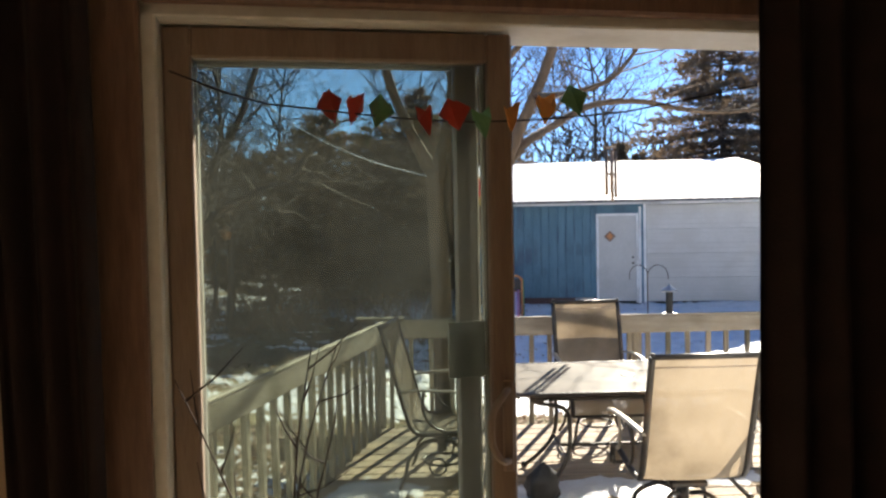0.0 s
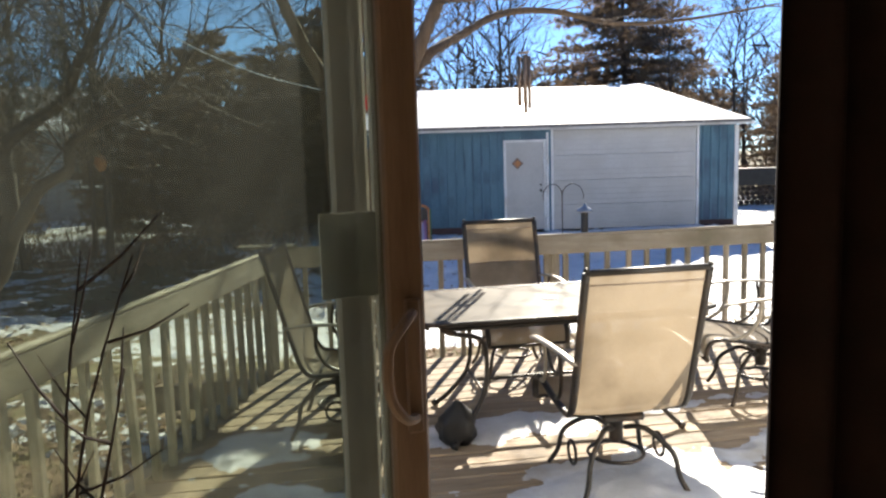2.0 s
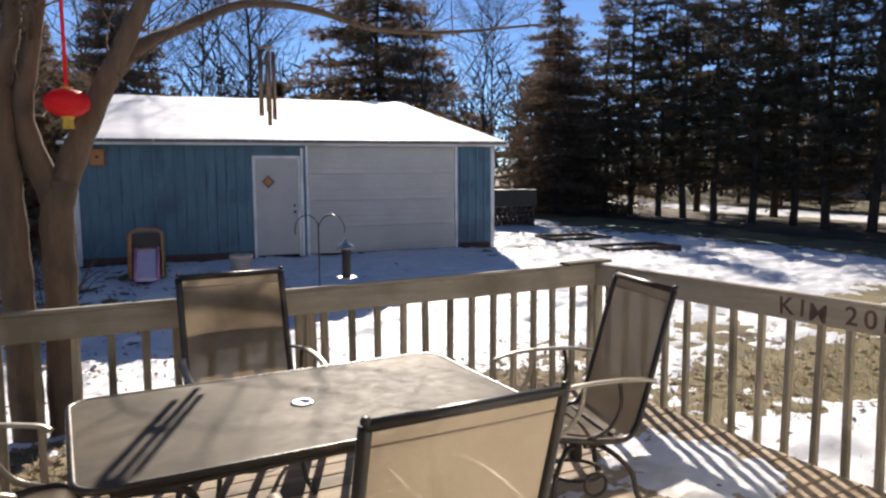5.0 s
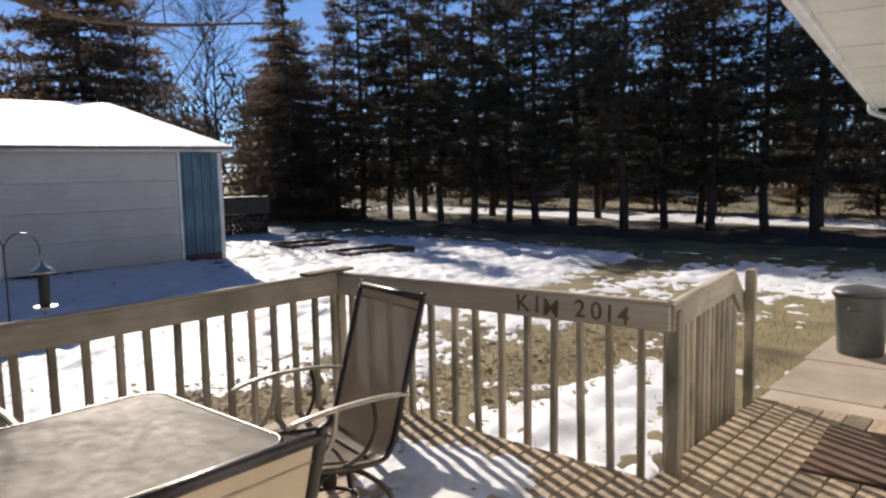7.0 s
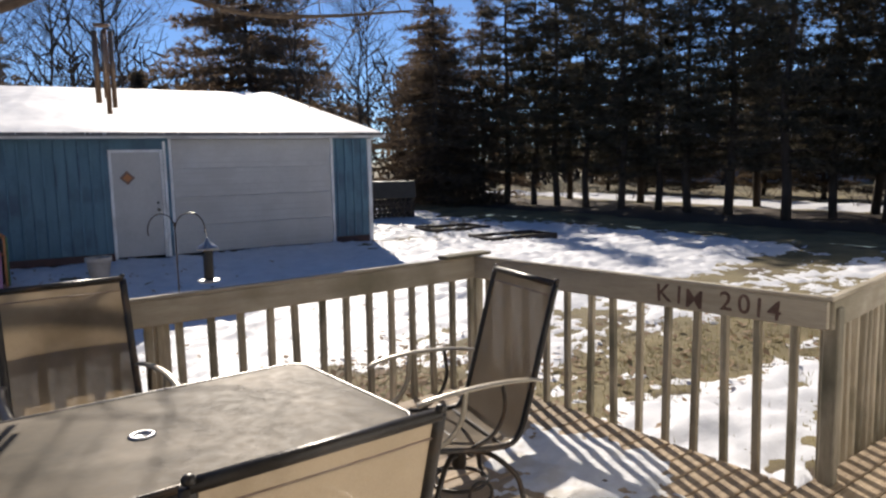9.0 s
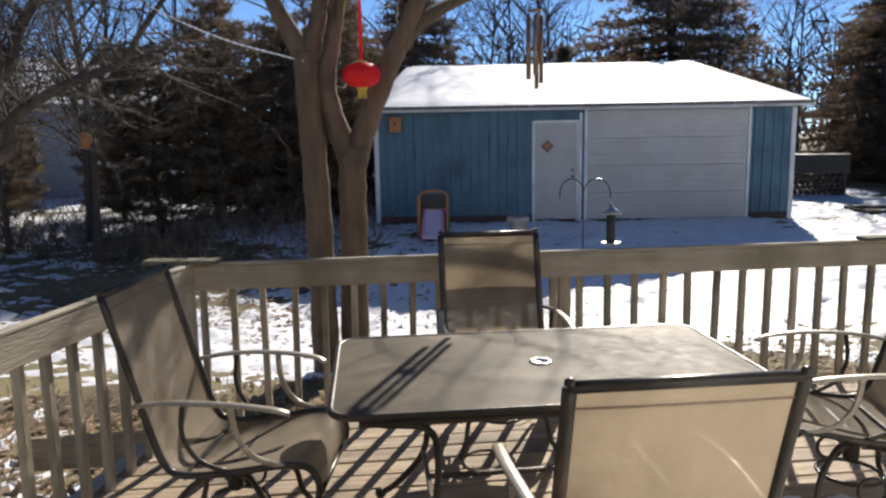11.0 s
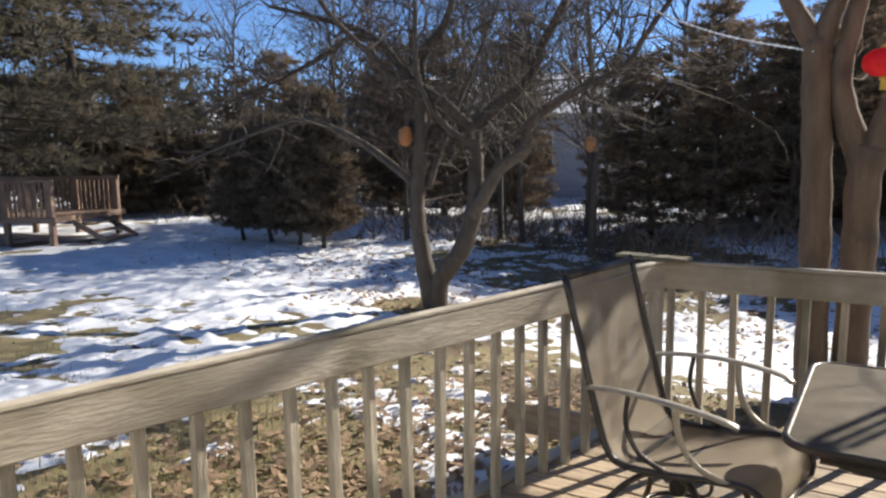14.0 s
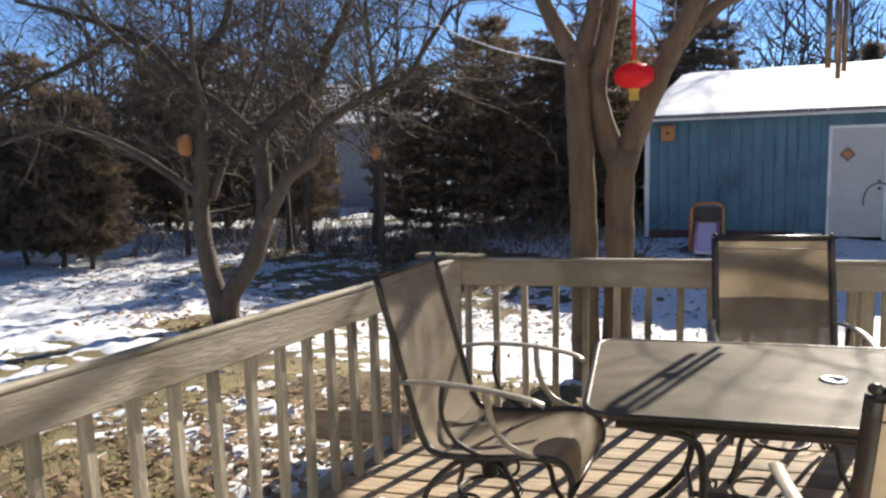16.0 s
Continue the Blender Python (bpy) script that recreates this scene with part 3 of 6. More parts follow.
def panel(name, x0, x1, y0, y1, material, label):
    p = Shape()
    w = 0.070
    p.box((x0, y0, DB), (x0 + w, y1, DT - 0.045), 0.006)
    p.box((x1 - w, y0, DB), (x1, y1, DT - 0.045), 0.006)
    p.box((x0 + w, y0, DB), (x1 - w, y1, DB + 0.16), 0.006)
    p.box((x0 + w, y0, DT - 0.125), (x1 - w, y1, DT - 0.045), 0.006)
    ob = part(name, p, material, sd_, label)
    g = part("pane", Shape().box((x0 + w - 0.01, (y0 + y1) / 2 - 0.003, DB + 0.15), (x1 - w + 0.01, (y0 + y1) / 2 + 0.003, DT - 0.115), 0.001), GLASS_OLD, ob, "dirty window glass")
    g.visible_shadow = False
    return ob


# the frame's vinyl in a darker tone, for the fixed panel alone
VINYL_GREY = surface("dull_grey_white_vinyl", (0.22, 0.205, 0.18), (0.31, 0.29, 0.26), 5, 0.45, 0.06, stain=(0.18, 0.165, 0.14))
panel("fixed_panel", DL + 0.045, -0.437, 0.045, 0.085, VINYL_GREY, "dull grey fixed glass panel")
slider = panel("sliding_panel", DL + 0.045, -0.358, -0.035, 0.015, WOOD_PANEL, "brown sliding glass panel, open")
strip = Shape().box((-0.436, 0.017, DB + 0.02), (-0.405, 0.040, DT - 0.07), 0.003)
part("weather_strip", strip, VINYL, slider, "white vinyl edge strip")
handle = Shape().tube(smooth_path([(-0.385, -0.045, 1.275), (-0.415, -0.085, 1.26), (-0.445, -0.10, 1.22), (-0.445, -0.10, 1.14), (-0.415, -0.085, 1.09), (-0.385, -0.045, 1.075)], 5), 0.010, 8)
handle.box((-0.400, -0.047, 1.045), (-0.370, -0.035, 1.30), 0.004)
part("handle", handle, WOOD_PANEL, slider, "curved brown pull handle", smooth=False)
part("latch_plate", Shape().box((-0.54, 0.018, 1.30), (-0.432, 0.024, 1.46), 0.003), surface("milky_plastic", (0.30, 0.31, 0.27), (0.4, 0.4, 0.35), 6, 0.5, 0.05, see=0.3), slider, "milky square plate on the stile")
part("red_label", Shape().box((-0.452, 0.0865, 1.80), (-0.440, 0.088, 1.85), 0.0005), RED_PLASTIC, sd_, "small red label")


def curtain(label, x0, x1, y, folds, top=2.5, bottom=0.12, tilt=0.0):
    """A hanging curtain with soft folds, closed into a thin body."""
    c = thing("curtain", label, "curtain", HOUSE, group="door curtains")
    nx, nz = folds * 10, 14
    s = Shape()
    for side in (0, 1):
        for i in range(nx + 1):
            for k in range(nz + 1):
                u, w = i / nx, k / nz
                x = x0 + (x1 - x0) * u + tilt * (0.5 - w) + 0.012 * math.sin(3.1 * w + u * 5)
                d = 0.045 * math.sin(u * folds * 2 * math.pi) * (0.55 + 0.45 * (1 - w)) + 0.01 * math.sin(9 * u + 4 * w)
                s.v.append((x, y + d + 0.004 * side, bottom + (top - bottom) * w))
    row = nz + 1
    off = (nx + 1) * row
    for i in range(nx):
        for k in range(nz):
            a = i * row + k
            s.f.append((a, a + row, a + row + 1, a + 1))
            s.f.append((off + a + 1, off + a + row + 1, off + a + row, off + a))
    for k in range(nz):
        s.f.append((k, k + 1, off + k + 1, off + k))
        b = nx * row + k
        s.f.append((b + 1, b, off + b, off + b + 1))
    part("cloth", s, CURTAIN, c, smooth=True)
    return c


curtain("dark brown curtain drawn aside at the patio door", 0.262, 0.95, -0.22, 5)
curtain("dark brown curtain gathered beside the glass door", -1.62, -1.39, -0.22, 3, tilt=0.04)
rod = thing("curtain_rod", "dark metal curtain rod over the patio door", "curtain rod", HOUSE)
part("rod", Shape().tube([(-1.9, -0.22, 2.51), (1.1, -0.22, 2.51)], 0.012, 8), METAL_DARK, rod, smooth=True)
for x in (-1.92, 1.12):
    part("finial", Shape().turned([(0.004, -0.03), (0.025, -0.015), (0.03, 0.0), (0.022, 0.02), (0.004, 0.03)], 12, pose(x, -0.22, 2.51, ry=90)), METAL_DARK, rod, smooth=True)
    part("bracket", Shape().box((x - 0.01 if x > 0 else x + 0.03, -0.225, 2.49), (x + 0.01 if x > 0 else x + 0.05, -0.12, 2.53), 0.003), METAL_DARK, rod)

# string of folded paper ornaments across the door's top
garland = thing("paper_garland", "string of red, orange and green folded paper ornaments", "garland", HOUSE)
line = [(-1.0 + 0.1 * i, -0.20 - 0.01 * math.sin(i), 2.03 - 0.038 * math.sin(math.pi * i / 10)) for i in range(10)]
part("string", Shape().tube([(-1.24, -0.13, 2.12), (-1.1, -0.17, 2.06)] + line + [(0.3, -0.16, 2.10)], 0.0025, 5), TWIG, garland)
for i, (x, y, z) in enumerate(((-0.856, -0.2, 2.083), (-0.80, -0.2, 2.077), (-0.737, -0.2, 2.07), (-0.622, -0.2, 2.05), (-0.549, -0.2, 2.065), (-0.479, -0.2, 2.044), (-0.405, -0.2, 2.059), (-0.316, -0.2, 2.081), (-0.236, -0.2, 2.103))):
    s = Shape()
    w = 0.042 if i != 4 else 0.05
    s.add([(0, -0.011, -0.02), (0, 0.011, -0.02), (-w, 0, 0.012), (w, 0, 0.016), (-0.006, -0.03, 0.05), (0.006, 0.03, 0.05), (0, 0, -0.045)],
          [(0, 1, 2), (1, 0, 3), (0, 2, 4), (0, 4, 3), (1, 5, 2), (1, 3, 5), (6, 0, 2), (6, 2, 1), (6, 1, 3), (6, 3, 0)])
    mats = (PAPER_RED, PAPER_RED, PAPER_GREEN, PAPER_RED, PAPER_RED, PAPER_GREEN, PAPER_ORANGE, PAPER_ORANGE, PAPER_GREEN)
    part("paper_ornament", s, mats[i], garland, m=pose(x, y, z - 0.060, random.uniform(-15, 15), random.uniform(-20, 20), random.uniform(0, 180)) @ Matrix.Scale(0.85, 4))

# bare twigs in a floor vase before the glass
twigs = thing("twig_arrangement", "bare dark twigs standing in a floor vase", "twigs", pose(-0.99, -0.30, DB - 0.04))
part("vase", Shape().turned([(0.07, 0.0), (0.10, 0.05), (0.11, 0.18), (0.07, 0.38), (0.045, 0.46), (0.055, 0.50), (0.045, 0.50), (0.035, 0.45)], 20), BLACK, twigs, smooth=True)
rt = random.Random(11)
for a, lean, h in ((20, 0.10, 1.02), (200, 0.25, 0.95), (60, 0.28, 1.0), (150, 0.42, 0.80), (320, 0.22, 0.85)):
    s = Shape()
    dx, dy = lean * math.cos(radians(a)), lean * math.sin(radians(a)) * 0.4
    main = [(dx * u * u, dy * u * u, 0.35 + h * u) for u in (0, 0.25, 0.5, 0.75, 1.0)]
    main = [(x + rt.uniform(-0.012, 0.012), y, z) for x, y, z in main]
    s.tube(smooth_path(main, 3), [0.006 - 0.0045 * i / 12 for i in range(13)], 5)
    for u in (0.5, 0.62, 0.74, 0.86, 0.94):
        i = int(u * 4)
        p = Vector(main[i]).lerp(Vector(main[min(i + 1, 4)]), u * 4 - i)
        e = p + Vector((rt.uniform(-0.14, 0.14), rt.uniform(-0.05, 0.05), rt.uniform(0.05, 0.16)))
        s.tube([p, (p + e) / 2 + Vector((0, 0, -0.01)), e], [0.003, 0.0022, 0.001], 4)
    part("twig", s, TWIG, twigs)

# ---- patio table ----
TX0, TX1, TY0, TY1 = -0.08, 1.56, 2.10, 3.05
table = thing("patio_table", "patio dining table with dusty dark glass top, bronze frame", "table", pose((TX0 + TX1) / 2, (TY0 + TY1) / 2, 0.012))
HX, HY = (TX1 - TX0) / 2, (TY1 - TY0) / 2


def rounded(hx, hy, r, n=6):
    pts = []
    for cx, cy, a0 in ((hx - r, hy - r, 0), (-hx + r, hy - r, 90), (-hx + r, -hy + r, 180), (hx - r, -hy + r, 270)):
        pts += [(cx + r * math.cos(radians(a0 + 90 * k / n)), cy + r * math.sin(radians(a0 + 90 * k / n))) for k in range(n + 1)]
    return pts


def plate_with_hole(outline, r, z0, z1):
    """A slab over an outline round the origin with a round hole in its middle."""
    s, k = Shape(), len(outline)
    inner_ = [(r * math.cos(math.atan2(y, x)), r * math.sin(math.atan2(y, x))) for x, y in outline]
    for z in (z0, z1):
        s.v += [(x, y, z) for x, y in outline] + [(x, y, z) for x, y in inner_]
    for i in range(k):
        j = (i + 1) % k
        s.f += [(i, k + i, k + j, j), (2 * k + i, 2 * k + j, 3 * k + j, 3 * k + i), (i, j, 2 * k + j, 2 * k + i), (k + i, 3 * k + i, 3 * k + j, k + j)]
    return s


part("glass_top", plate_with_hole(rounded(HX - 0.012, HY - 0.012, 0.085), 0.026, 0.695, 0.706), TABLE_TOP, table)
edge_pts = rounded(HX - 0.006, HY - 0.006, 0.09)
rim_ = Shape().tube([(x, y, 0.698) for x, y in edge_pts + edge_pts[:1]], 0.013, 8, ends=False)
part("rim", rim_, METAL_DARK, table, smooth=True)
part("umbrella_ring", Shape().turned([(0.026, 0.702), (0.044, 0.702), (0.046, 0.709), (0.040, 0.713), (0.030, 0.712), (0.026, 0.706)], 24), STEEL, table, "pale metal umbrella-hole ring", smooth=True)
# black plug put in the umbrella hole so that it looks shaded
part("socket", Shape().turned([(0.0255, 0.655), (0.0255, 0.698)], 18), BLACK, table, "black plug for the shade in the umbrella hole")
apron = Shape()
for a, b in (((-HX + .1, -HY + .04), (HX - .1, -HY + .04)), ((-HX + .1, HY - .04), (HX - .1, HY - .04)), ((-HX + .04, -HY + .1), (-HX + .04, HY - .1)), ((HX - .04, -HY + .1), (HX - .04, HY - .1))):
    apron.tube([(*a, 0.665), (*b, 0.665)], 0.013, 6)
part("apron", apron, METAL_DARK, table)
for sx in (-1, 1):
    for sy in (-1, 1):
        c = [(sx * (HX - 0.10), sy * (HY - 0.10), 0.68), (sx * (HX - 0.16), sy * (HY - 0.14), 0.62), (sx * (HX - 0.34), sy * (HY - 0.22), 0.56), (sx * (HX - 0.38), sy * (HY - 0.24), 0.44),
             (sx * (HX - 0.36), sy * (HY - 0.23), 0.25), (sx * (HX - 0.26), sy * (HY - 0.18), 0.10), (sx * (HX - 0.18), sy * (HY - 0.12), 0.012)]
        leg = Shape().tube(smooth_path(c, 4), 0.014, 7)
        leg.tube([c[-1], (c[-1][0] + sx * 0.02, c[-1][1] + sy * 0.02, 0.0)], [0.02, 0.022], 8)
        part("leg", leg, METAL_DARK, table, smooth=True)
part("stretcher", Shape().tube([(-HX + 0.36, 0, 0.25), (HX - 0.36, 0, 0.25)], 0.011, 6).tube([(-HX + 0.36, -HY + 0.23, 0.25), (-HX + 0.36, HY - 0.23, 0.25)], 0.011, 6).tube([(HX - 0.36, -HY + 0.23, 0.25), (HX - 0.36, HY - 0.23, 0.25)], 0.011, 6), METAL_DARK, table)


# ---- swivel chairs ----
def patio_chair(label, m):
    """A high-backed sling chair that faces +y: sling, side rails, arms, swivel base with curved feet."""
    ch = thing("patio_chair", label, "chair", m, group="chairs round the patio table")
    W = 0.27
    line_ = smooth_path([(0, 0.355, 0.30), (0, 0.36, 0.36), (0, 0.32, 0.42), (0, 0.22, 0.425), (0, 0.02, 0.395), (0, -0.15, 0.385), (0, -0.215, 0.43), (0, -0.26, 0.56), (0, -0.335, 0.83), (0, -0.40, 1.06)], 4)
    def cloth(lo, hi):
        s, k = Shape(), hi - lo + 1
        for p in line_[lo:hi + 1]:
            for i in range(7):
                u = i / 6 * 2 - 1
                sag = 0.018 * (1 - u * u) * min(1.0, (1.06 - p.z) / 0.2)
                s.v.append((u * (W - 0.012), p.y - 0.4 * sag, p.z - sag * 0.7))
        for p in line_[lo:hi + 1]:
            for i in range(7):
                u = i / 6 * 2 - 1
                sag = 0.018 * (1 - u * u) * min(1.0, (1.06 - p.z) / 0.2)
                s.v.append((u * (W - 0.012), p.y - 0.4 * sag - 0.0015, p.z - sag * 0.7 - 0.0025))
        o = 7 * k
        for a in range(k - 1):
            for i in range(6):
                q = a * 7 + i
                s.f += [(q, q + 1, q + 8, q + 7), (o + q + 7, o + q + 8, o + q + 1, o + q)]
        return s
    cut = 23
    part("seat", cloth(0, cut), SLING, ch, "tan mesh seat sling", smooth=True)
    part("backrest", cloth(cut, len(line_) - 1), SLING, ch, "tan mesh back sling", smooth=True)
    for s in (-1, 1):
        part("side_rail", Shape().tube([(s * W, p.y, p.z) for p in line_], 0.013, 7, 1.4), METAL_DARK, ch, smooth=True)
        arm = smooth_path([(s * (W + 0.01), -0.30, 0.655), (s * (W + 0.035), -0.15, 0.675), (s * (W + 0.05), 0.05, 0.675), (s * (W + 0.045), 0.22, 0.655), (s * (W + 0.03), 0.27, 0.635)], 4)
        part("armrest", Shape().tube(arm, 0.021, 8, 0.42), METAL_ARM, ch, "worn tan armrest", smooth=True)
        sup = smooth_path([(s * (W + 0.04), 0.06, 0.668), (s * (W + 0.03), 0.075, 0.55), (s * (W + 0.02), 0.14, 0.46), (s * (W + 0.005), 0.26, 0.42)], 4)
        part("arm_support", Shape().tube(sup, 0.013, 6, 0.6), METAL_ARM, ch, smooth=True)
        loop = smooth_path([(s * (W + 0.025), -0.12, 0.668), (s * (W + 0.02), -0.13, 0.55), (s * (W + 0.012), -0.08, 0.45), (s * W, 0.02, 0.40)], 4)
        part("arm_brace", Shape().tube(loop, 0.010, 6), METAL_DARK, ch, smooth=True)
    part("top_bar", Shape().tube([(-W, -0.40, 1.062), (W, -0.40, 1.062)], 0.015, 7), METAL_DARK, ch, smooth=True)
    part("hem", Shape().tube([(-W + 0.01, -0.386, 1.008), (W - 0.01, -0.386, 1.008)], 0.006, 6, 0.5), WOOD_PANEL, ch, smooth=True)
    for s in (-1, 1):
        part("rail_cap", Shape().turned([(0.004, -0.01), (0.013, -0.006), (0.0135, 0.002), (0.009, 0.009), (0.003, 0.011)], 10, pose(s * W, -0.405, 1.075)), METAL_DARK, ch, smooth=True)
    part("front_bar", Shape().tube([(-W, 0.355, 0.30), (W, 0.355, 0.30)], 0.011, 7), METAL_DARK, ch, smooth=True)
    part("seat_frame", Shape().tube([(-W, 0.02, 0.375), (W, 0.02, 0.375)], 0.012, 6).tube([(-W, -0.14, 0.375), (W, -0.14, 0.375)], 0.012, 6).box((-0.10, -0.16, 0.325), (0.10, 0.05, 0.36), 0.01), METAL_DARK, ch)
    part("swivel", Shape().turned([(0.03, 0.20), (0.034, 0.22), (0.034, 0.30), (0.06, 0.325)], 14, pose(0, -0.05, 0)), METAL_DARK, ch, smooth=True)
    for sx in (-1, 1):
        for sy in (-1, 1):
            c = smooth_path([(sx * 0.03, -0.05 + sy * 0.03, 0.27), (sx * 0.10, -0.05 + sy * 0.10, 0.285), (sx * 0.19, -0.05 + sy * 0.19, 0.20), (sx * 0.215, -0.05 + sy * 0.215, 0.09), (sx * 0.25, -0.05 + sy * 0.25, 0.012)], 4)
            part("leg", Shape().tube(c, 0.0125, 7), METAL_DARK, ch, smooth=True)
    ring = [(0.13 * math.cos(radians(a)), -0.05 + 0.13 * math.sin(radians(a)), 0.14) for a in range(0, 361, 20)]
    part("base_ring", Shape().tube(ring, 0.009, 6, ends=False), METAL_DARK, ch, smooth=True)
    for sx in (-1, 1):
        curl = [(sx * 0.215, -0.05 + 0.055 * math.cos(radians(a)), 0.16 + 0.055 * math.sin(radians(a))) for a in range(0, 361, 24)]
        part("scroll", Shape().tube(curl, 0.008, 6, ends=False), METAL_DARK, ch, smooth=True)
    return ch


near_chair = patio_chair("tan mesh patio chair pulled out from the table's near side", pose(0.765, 1.70, 0.012))
# the same chair at the three other sides, each tagged by where it stands
for label, m in (("tan mesh patio chair between table and far railing", pose(0.74, 3.42, 0.012, rz=180)),
                 ("tan mesh patio chair at the table's shed-side end, backlit", pose(2.06, 2.60, 0.012, rz=77)),
                 ("sunlit tan mesh patio chair by the slanting railing", pose(-0.45, 2.68, 0.012, rz=-99))):
    tagged(copy_thing(near_chair, m), label)

# ---- shed ----
SH = pose(SHED_O[0], SHED_O[1], 0, rz=-7.6)
G = -0.27
shed = thing("garage_shed", "blue wooden garage with white doors and snowy roof", "garage", SH)
L, R, T, DEEP = -3.47, 5.56, 2.22, 10.0
for lo, hi in (((L, 0, G), (-0.04, 0.12, T)), ((-0.04, 0, 1.92), (0.94, 0.12, T)), ((0.94, 0, G), (1.10, 0.12, T)), ((1.10, 0, 2.18), (4.64, 0.12, T)), ((4.64, 0, G), (R, 0.12, T)),
               ((L, 0.12, G), (L + 0.12, DEEP, T)), ((R - 0.12, 0.12, G), (R, DEEP, T)), ((L, DEEP - 0.12, G), (R, DEEP, T))):
    part("wall", Shape().box(lo, hi, 0.003), PAINT_BLUE, shed)
batten = Shape().box((-0.02, -0.028, G + 0.16), (0.02, -0.001, 2.12), 0.006).mesh("batten", PAINT_BLUE)
x = L + 0.22
while x < R - 0.15:
    if not (-0.10 < x < 4.70):
        part("batten", batten, None, shed, m=pose(x, 0, 0))
    x += 0.205
for x in (L, R):
    part("corner_trim", Shape().box((x - 0.05, -0.04, G), (x + 0.05, 0.08, 2.14), 0.006), PAINT_WHITE, shed)
SKIRT = surface("dark_skirting", (0.06, 0.035, 0.03), (0.11, 0.06, 0.05), 6, 0.8, 0.2)
for a, b in ((L, -0.06), (4.68, R)):
    part("skirt", Shape().box((a, -0.035, G), (b, -0.001, G + 0.15), 0.004), SKIRT, shed)
part("fascia", Shape().box((L - 0.25, -0.36, 2.15), (R + 0.28, -0.33, 2.22), 0.006), PAINT_WHITE, shed)
part("soffit", Shape().box((L - 0.08, -0.33, 2.16), (R + 0.15, -0.0, 2.18), 0.003), PAINT_WHITE, shed)
RIDGE = 3.58
roof = Shape().add([(L - 0.12, -0.42, 2.26), (R + 0.19, -0.42, 2.26), (R - 0.6, 5.0, RIDGE), (L + 0.3, 5.0, RIDGE), (R + 0.19, 10.4, 2.26), (L - 0.12, 10.4, 2.26),
                    (L - 0.12, -0.42, 2.20), (R + 0.19, -0.42, 2.20), (R + 0.19, 10.4, 2.20), (L - 0.12, 10.4, 2.20)],
                   [(0, 1, 2, 3), (5, 3, 2, 4), (1, 4, 2), (0, 3, 5), (0, 6, 7, 1), (1, 7, 8, 4), (4, 8, 9, 5), (5, 9, 6, 0)])
part("roof", roof, surface("grey_shingles", (0.10, 0.10, 0.10), (0.18, 0.175, 0.17), 5, 0.9, 0.3), shed)
sn = Shape()
nx, ny = 90, 30
for i in range(nx + 1):
    for k in range(ny + 1):
        u, w = i / nx, k / ny
        xa, xb = L - 0.11 + 0.42 * w, R + 0.18 - 0.79 * w
        xx, yy = xa + (xb - xa) * u, -0.42 + 5.42 * w
        edge_ = min(1, min(u, 1 - u) * 40, w * 14 + 0.1)
        bump_ = 0.035 + 0.02 * float(noise.noise((xx * 0.9, yy * 0.9, 2))) + 0.012 * float(noise.noise((xx * 4, yy * 4, 5)))
        sn.v.append((xx, yy + 0.02 * float(noise.noise((xx * 3, 0, 8))) * (w == 0), 2.265 + (RIDGE - 2.26) * w + bump_ * edge_))
for i in range(nx):
    for k in range(ny):
        a = i * (ny + 1) + k
        sn.f.append((a, a + ny + 1, a + ny + 2, a + 1))
part("roof_snow", sn, SNOW, shed, "thin snow over the roof", smooth=True)
icicle_ = Shape().tube([(0, 0, 0), (0, -0.004, -0.045)], [0.01, 0.002], 5).mesh("icicle", SNOW)
for i in range(40):
    part("icicle", icicle_, None, shed, m=pose(L + random.uniform(0, R - L), -0.426, 2.26) @ Matrix.Scale(random.uniform(0.5, 1.3), 4))
side_door = part("door", Shape().box((0.0, 0.0, G + 0.05), (0.90, 0.045, 1.88), 0.006), PAINT_DOOR, shed, "white steel entry door")
part("door_frame", Shape().box((-0.06, -0.02, G), (0.0, 0.06, 1.94), 0.006).box((0.90, -0.02, G), (0.96, 0.06, 1.94), 0.006).box((0.0, -0.02, 1.88), (0.90, 0.06, 1.94), 0.006), PAINT_WHITE, shed)
part("knob", Shape().turned([(0.012, 0), (0.012, 0.03), (0.03, 0.04), (0.03, 0.06), (0.012, 0.07)], 12, pose(0.82, -0.001, 0.72, rx=90)), METAL_DARK, side_door, smooth=True)
part("deadbolt", Shape().turned([(0.026, 0), (0.026, 0.015), (0.012, 0.02)], 12, pose(0.82, -0.001, 0.86, rx=90)), METAL_DARK, side_door, smooth=True)
part("trim_strip", Shape().box((0.965, -0.045, G), (1.02, -0.002, 2.1), 0.005), PAINT_WHITE, shed)
gd = part("garage_door", Shape().box((1.14, 0.02, G + 0.03), (4.60, 0.05, 2.15), 0.004), PAINT_DOOR, shed, "white sectional garage door")
for i in range(4):
    z0 = G + 0.04 + 0.592 * i
    part("panel", Shape().box((1.145, -0.004, z0), (4.595, 0.019, z0 + 0.586), 0.012), PAINT_DOOR, gd)
    for k in range(4):
        part("rib", Shape().box((1.17, -0.010, z0 + 0.10 + 0.125 * k), (4.57, -0.0042, z0 + 0.112 + 0.125 * k), 0.002), PAINT_DOOR, gd)
part("garage_frame", Shape().box((1.08, -0.022, G), (1.14, 0.06, 2.20), 0.006).box((4.60, -0.022, G), (4.66, 0.06, 2.20), 0.006).box((1.14, -0.022, 2.15), (4.60, 0.06, 2.20), 0.006), PAINT_WHITE, shed)
part("dark_strip", Shape().box((1.1, -0.03, 2.202), (2.6, -0.001, 2.22), 0.002), BLACK, shed)
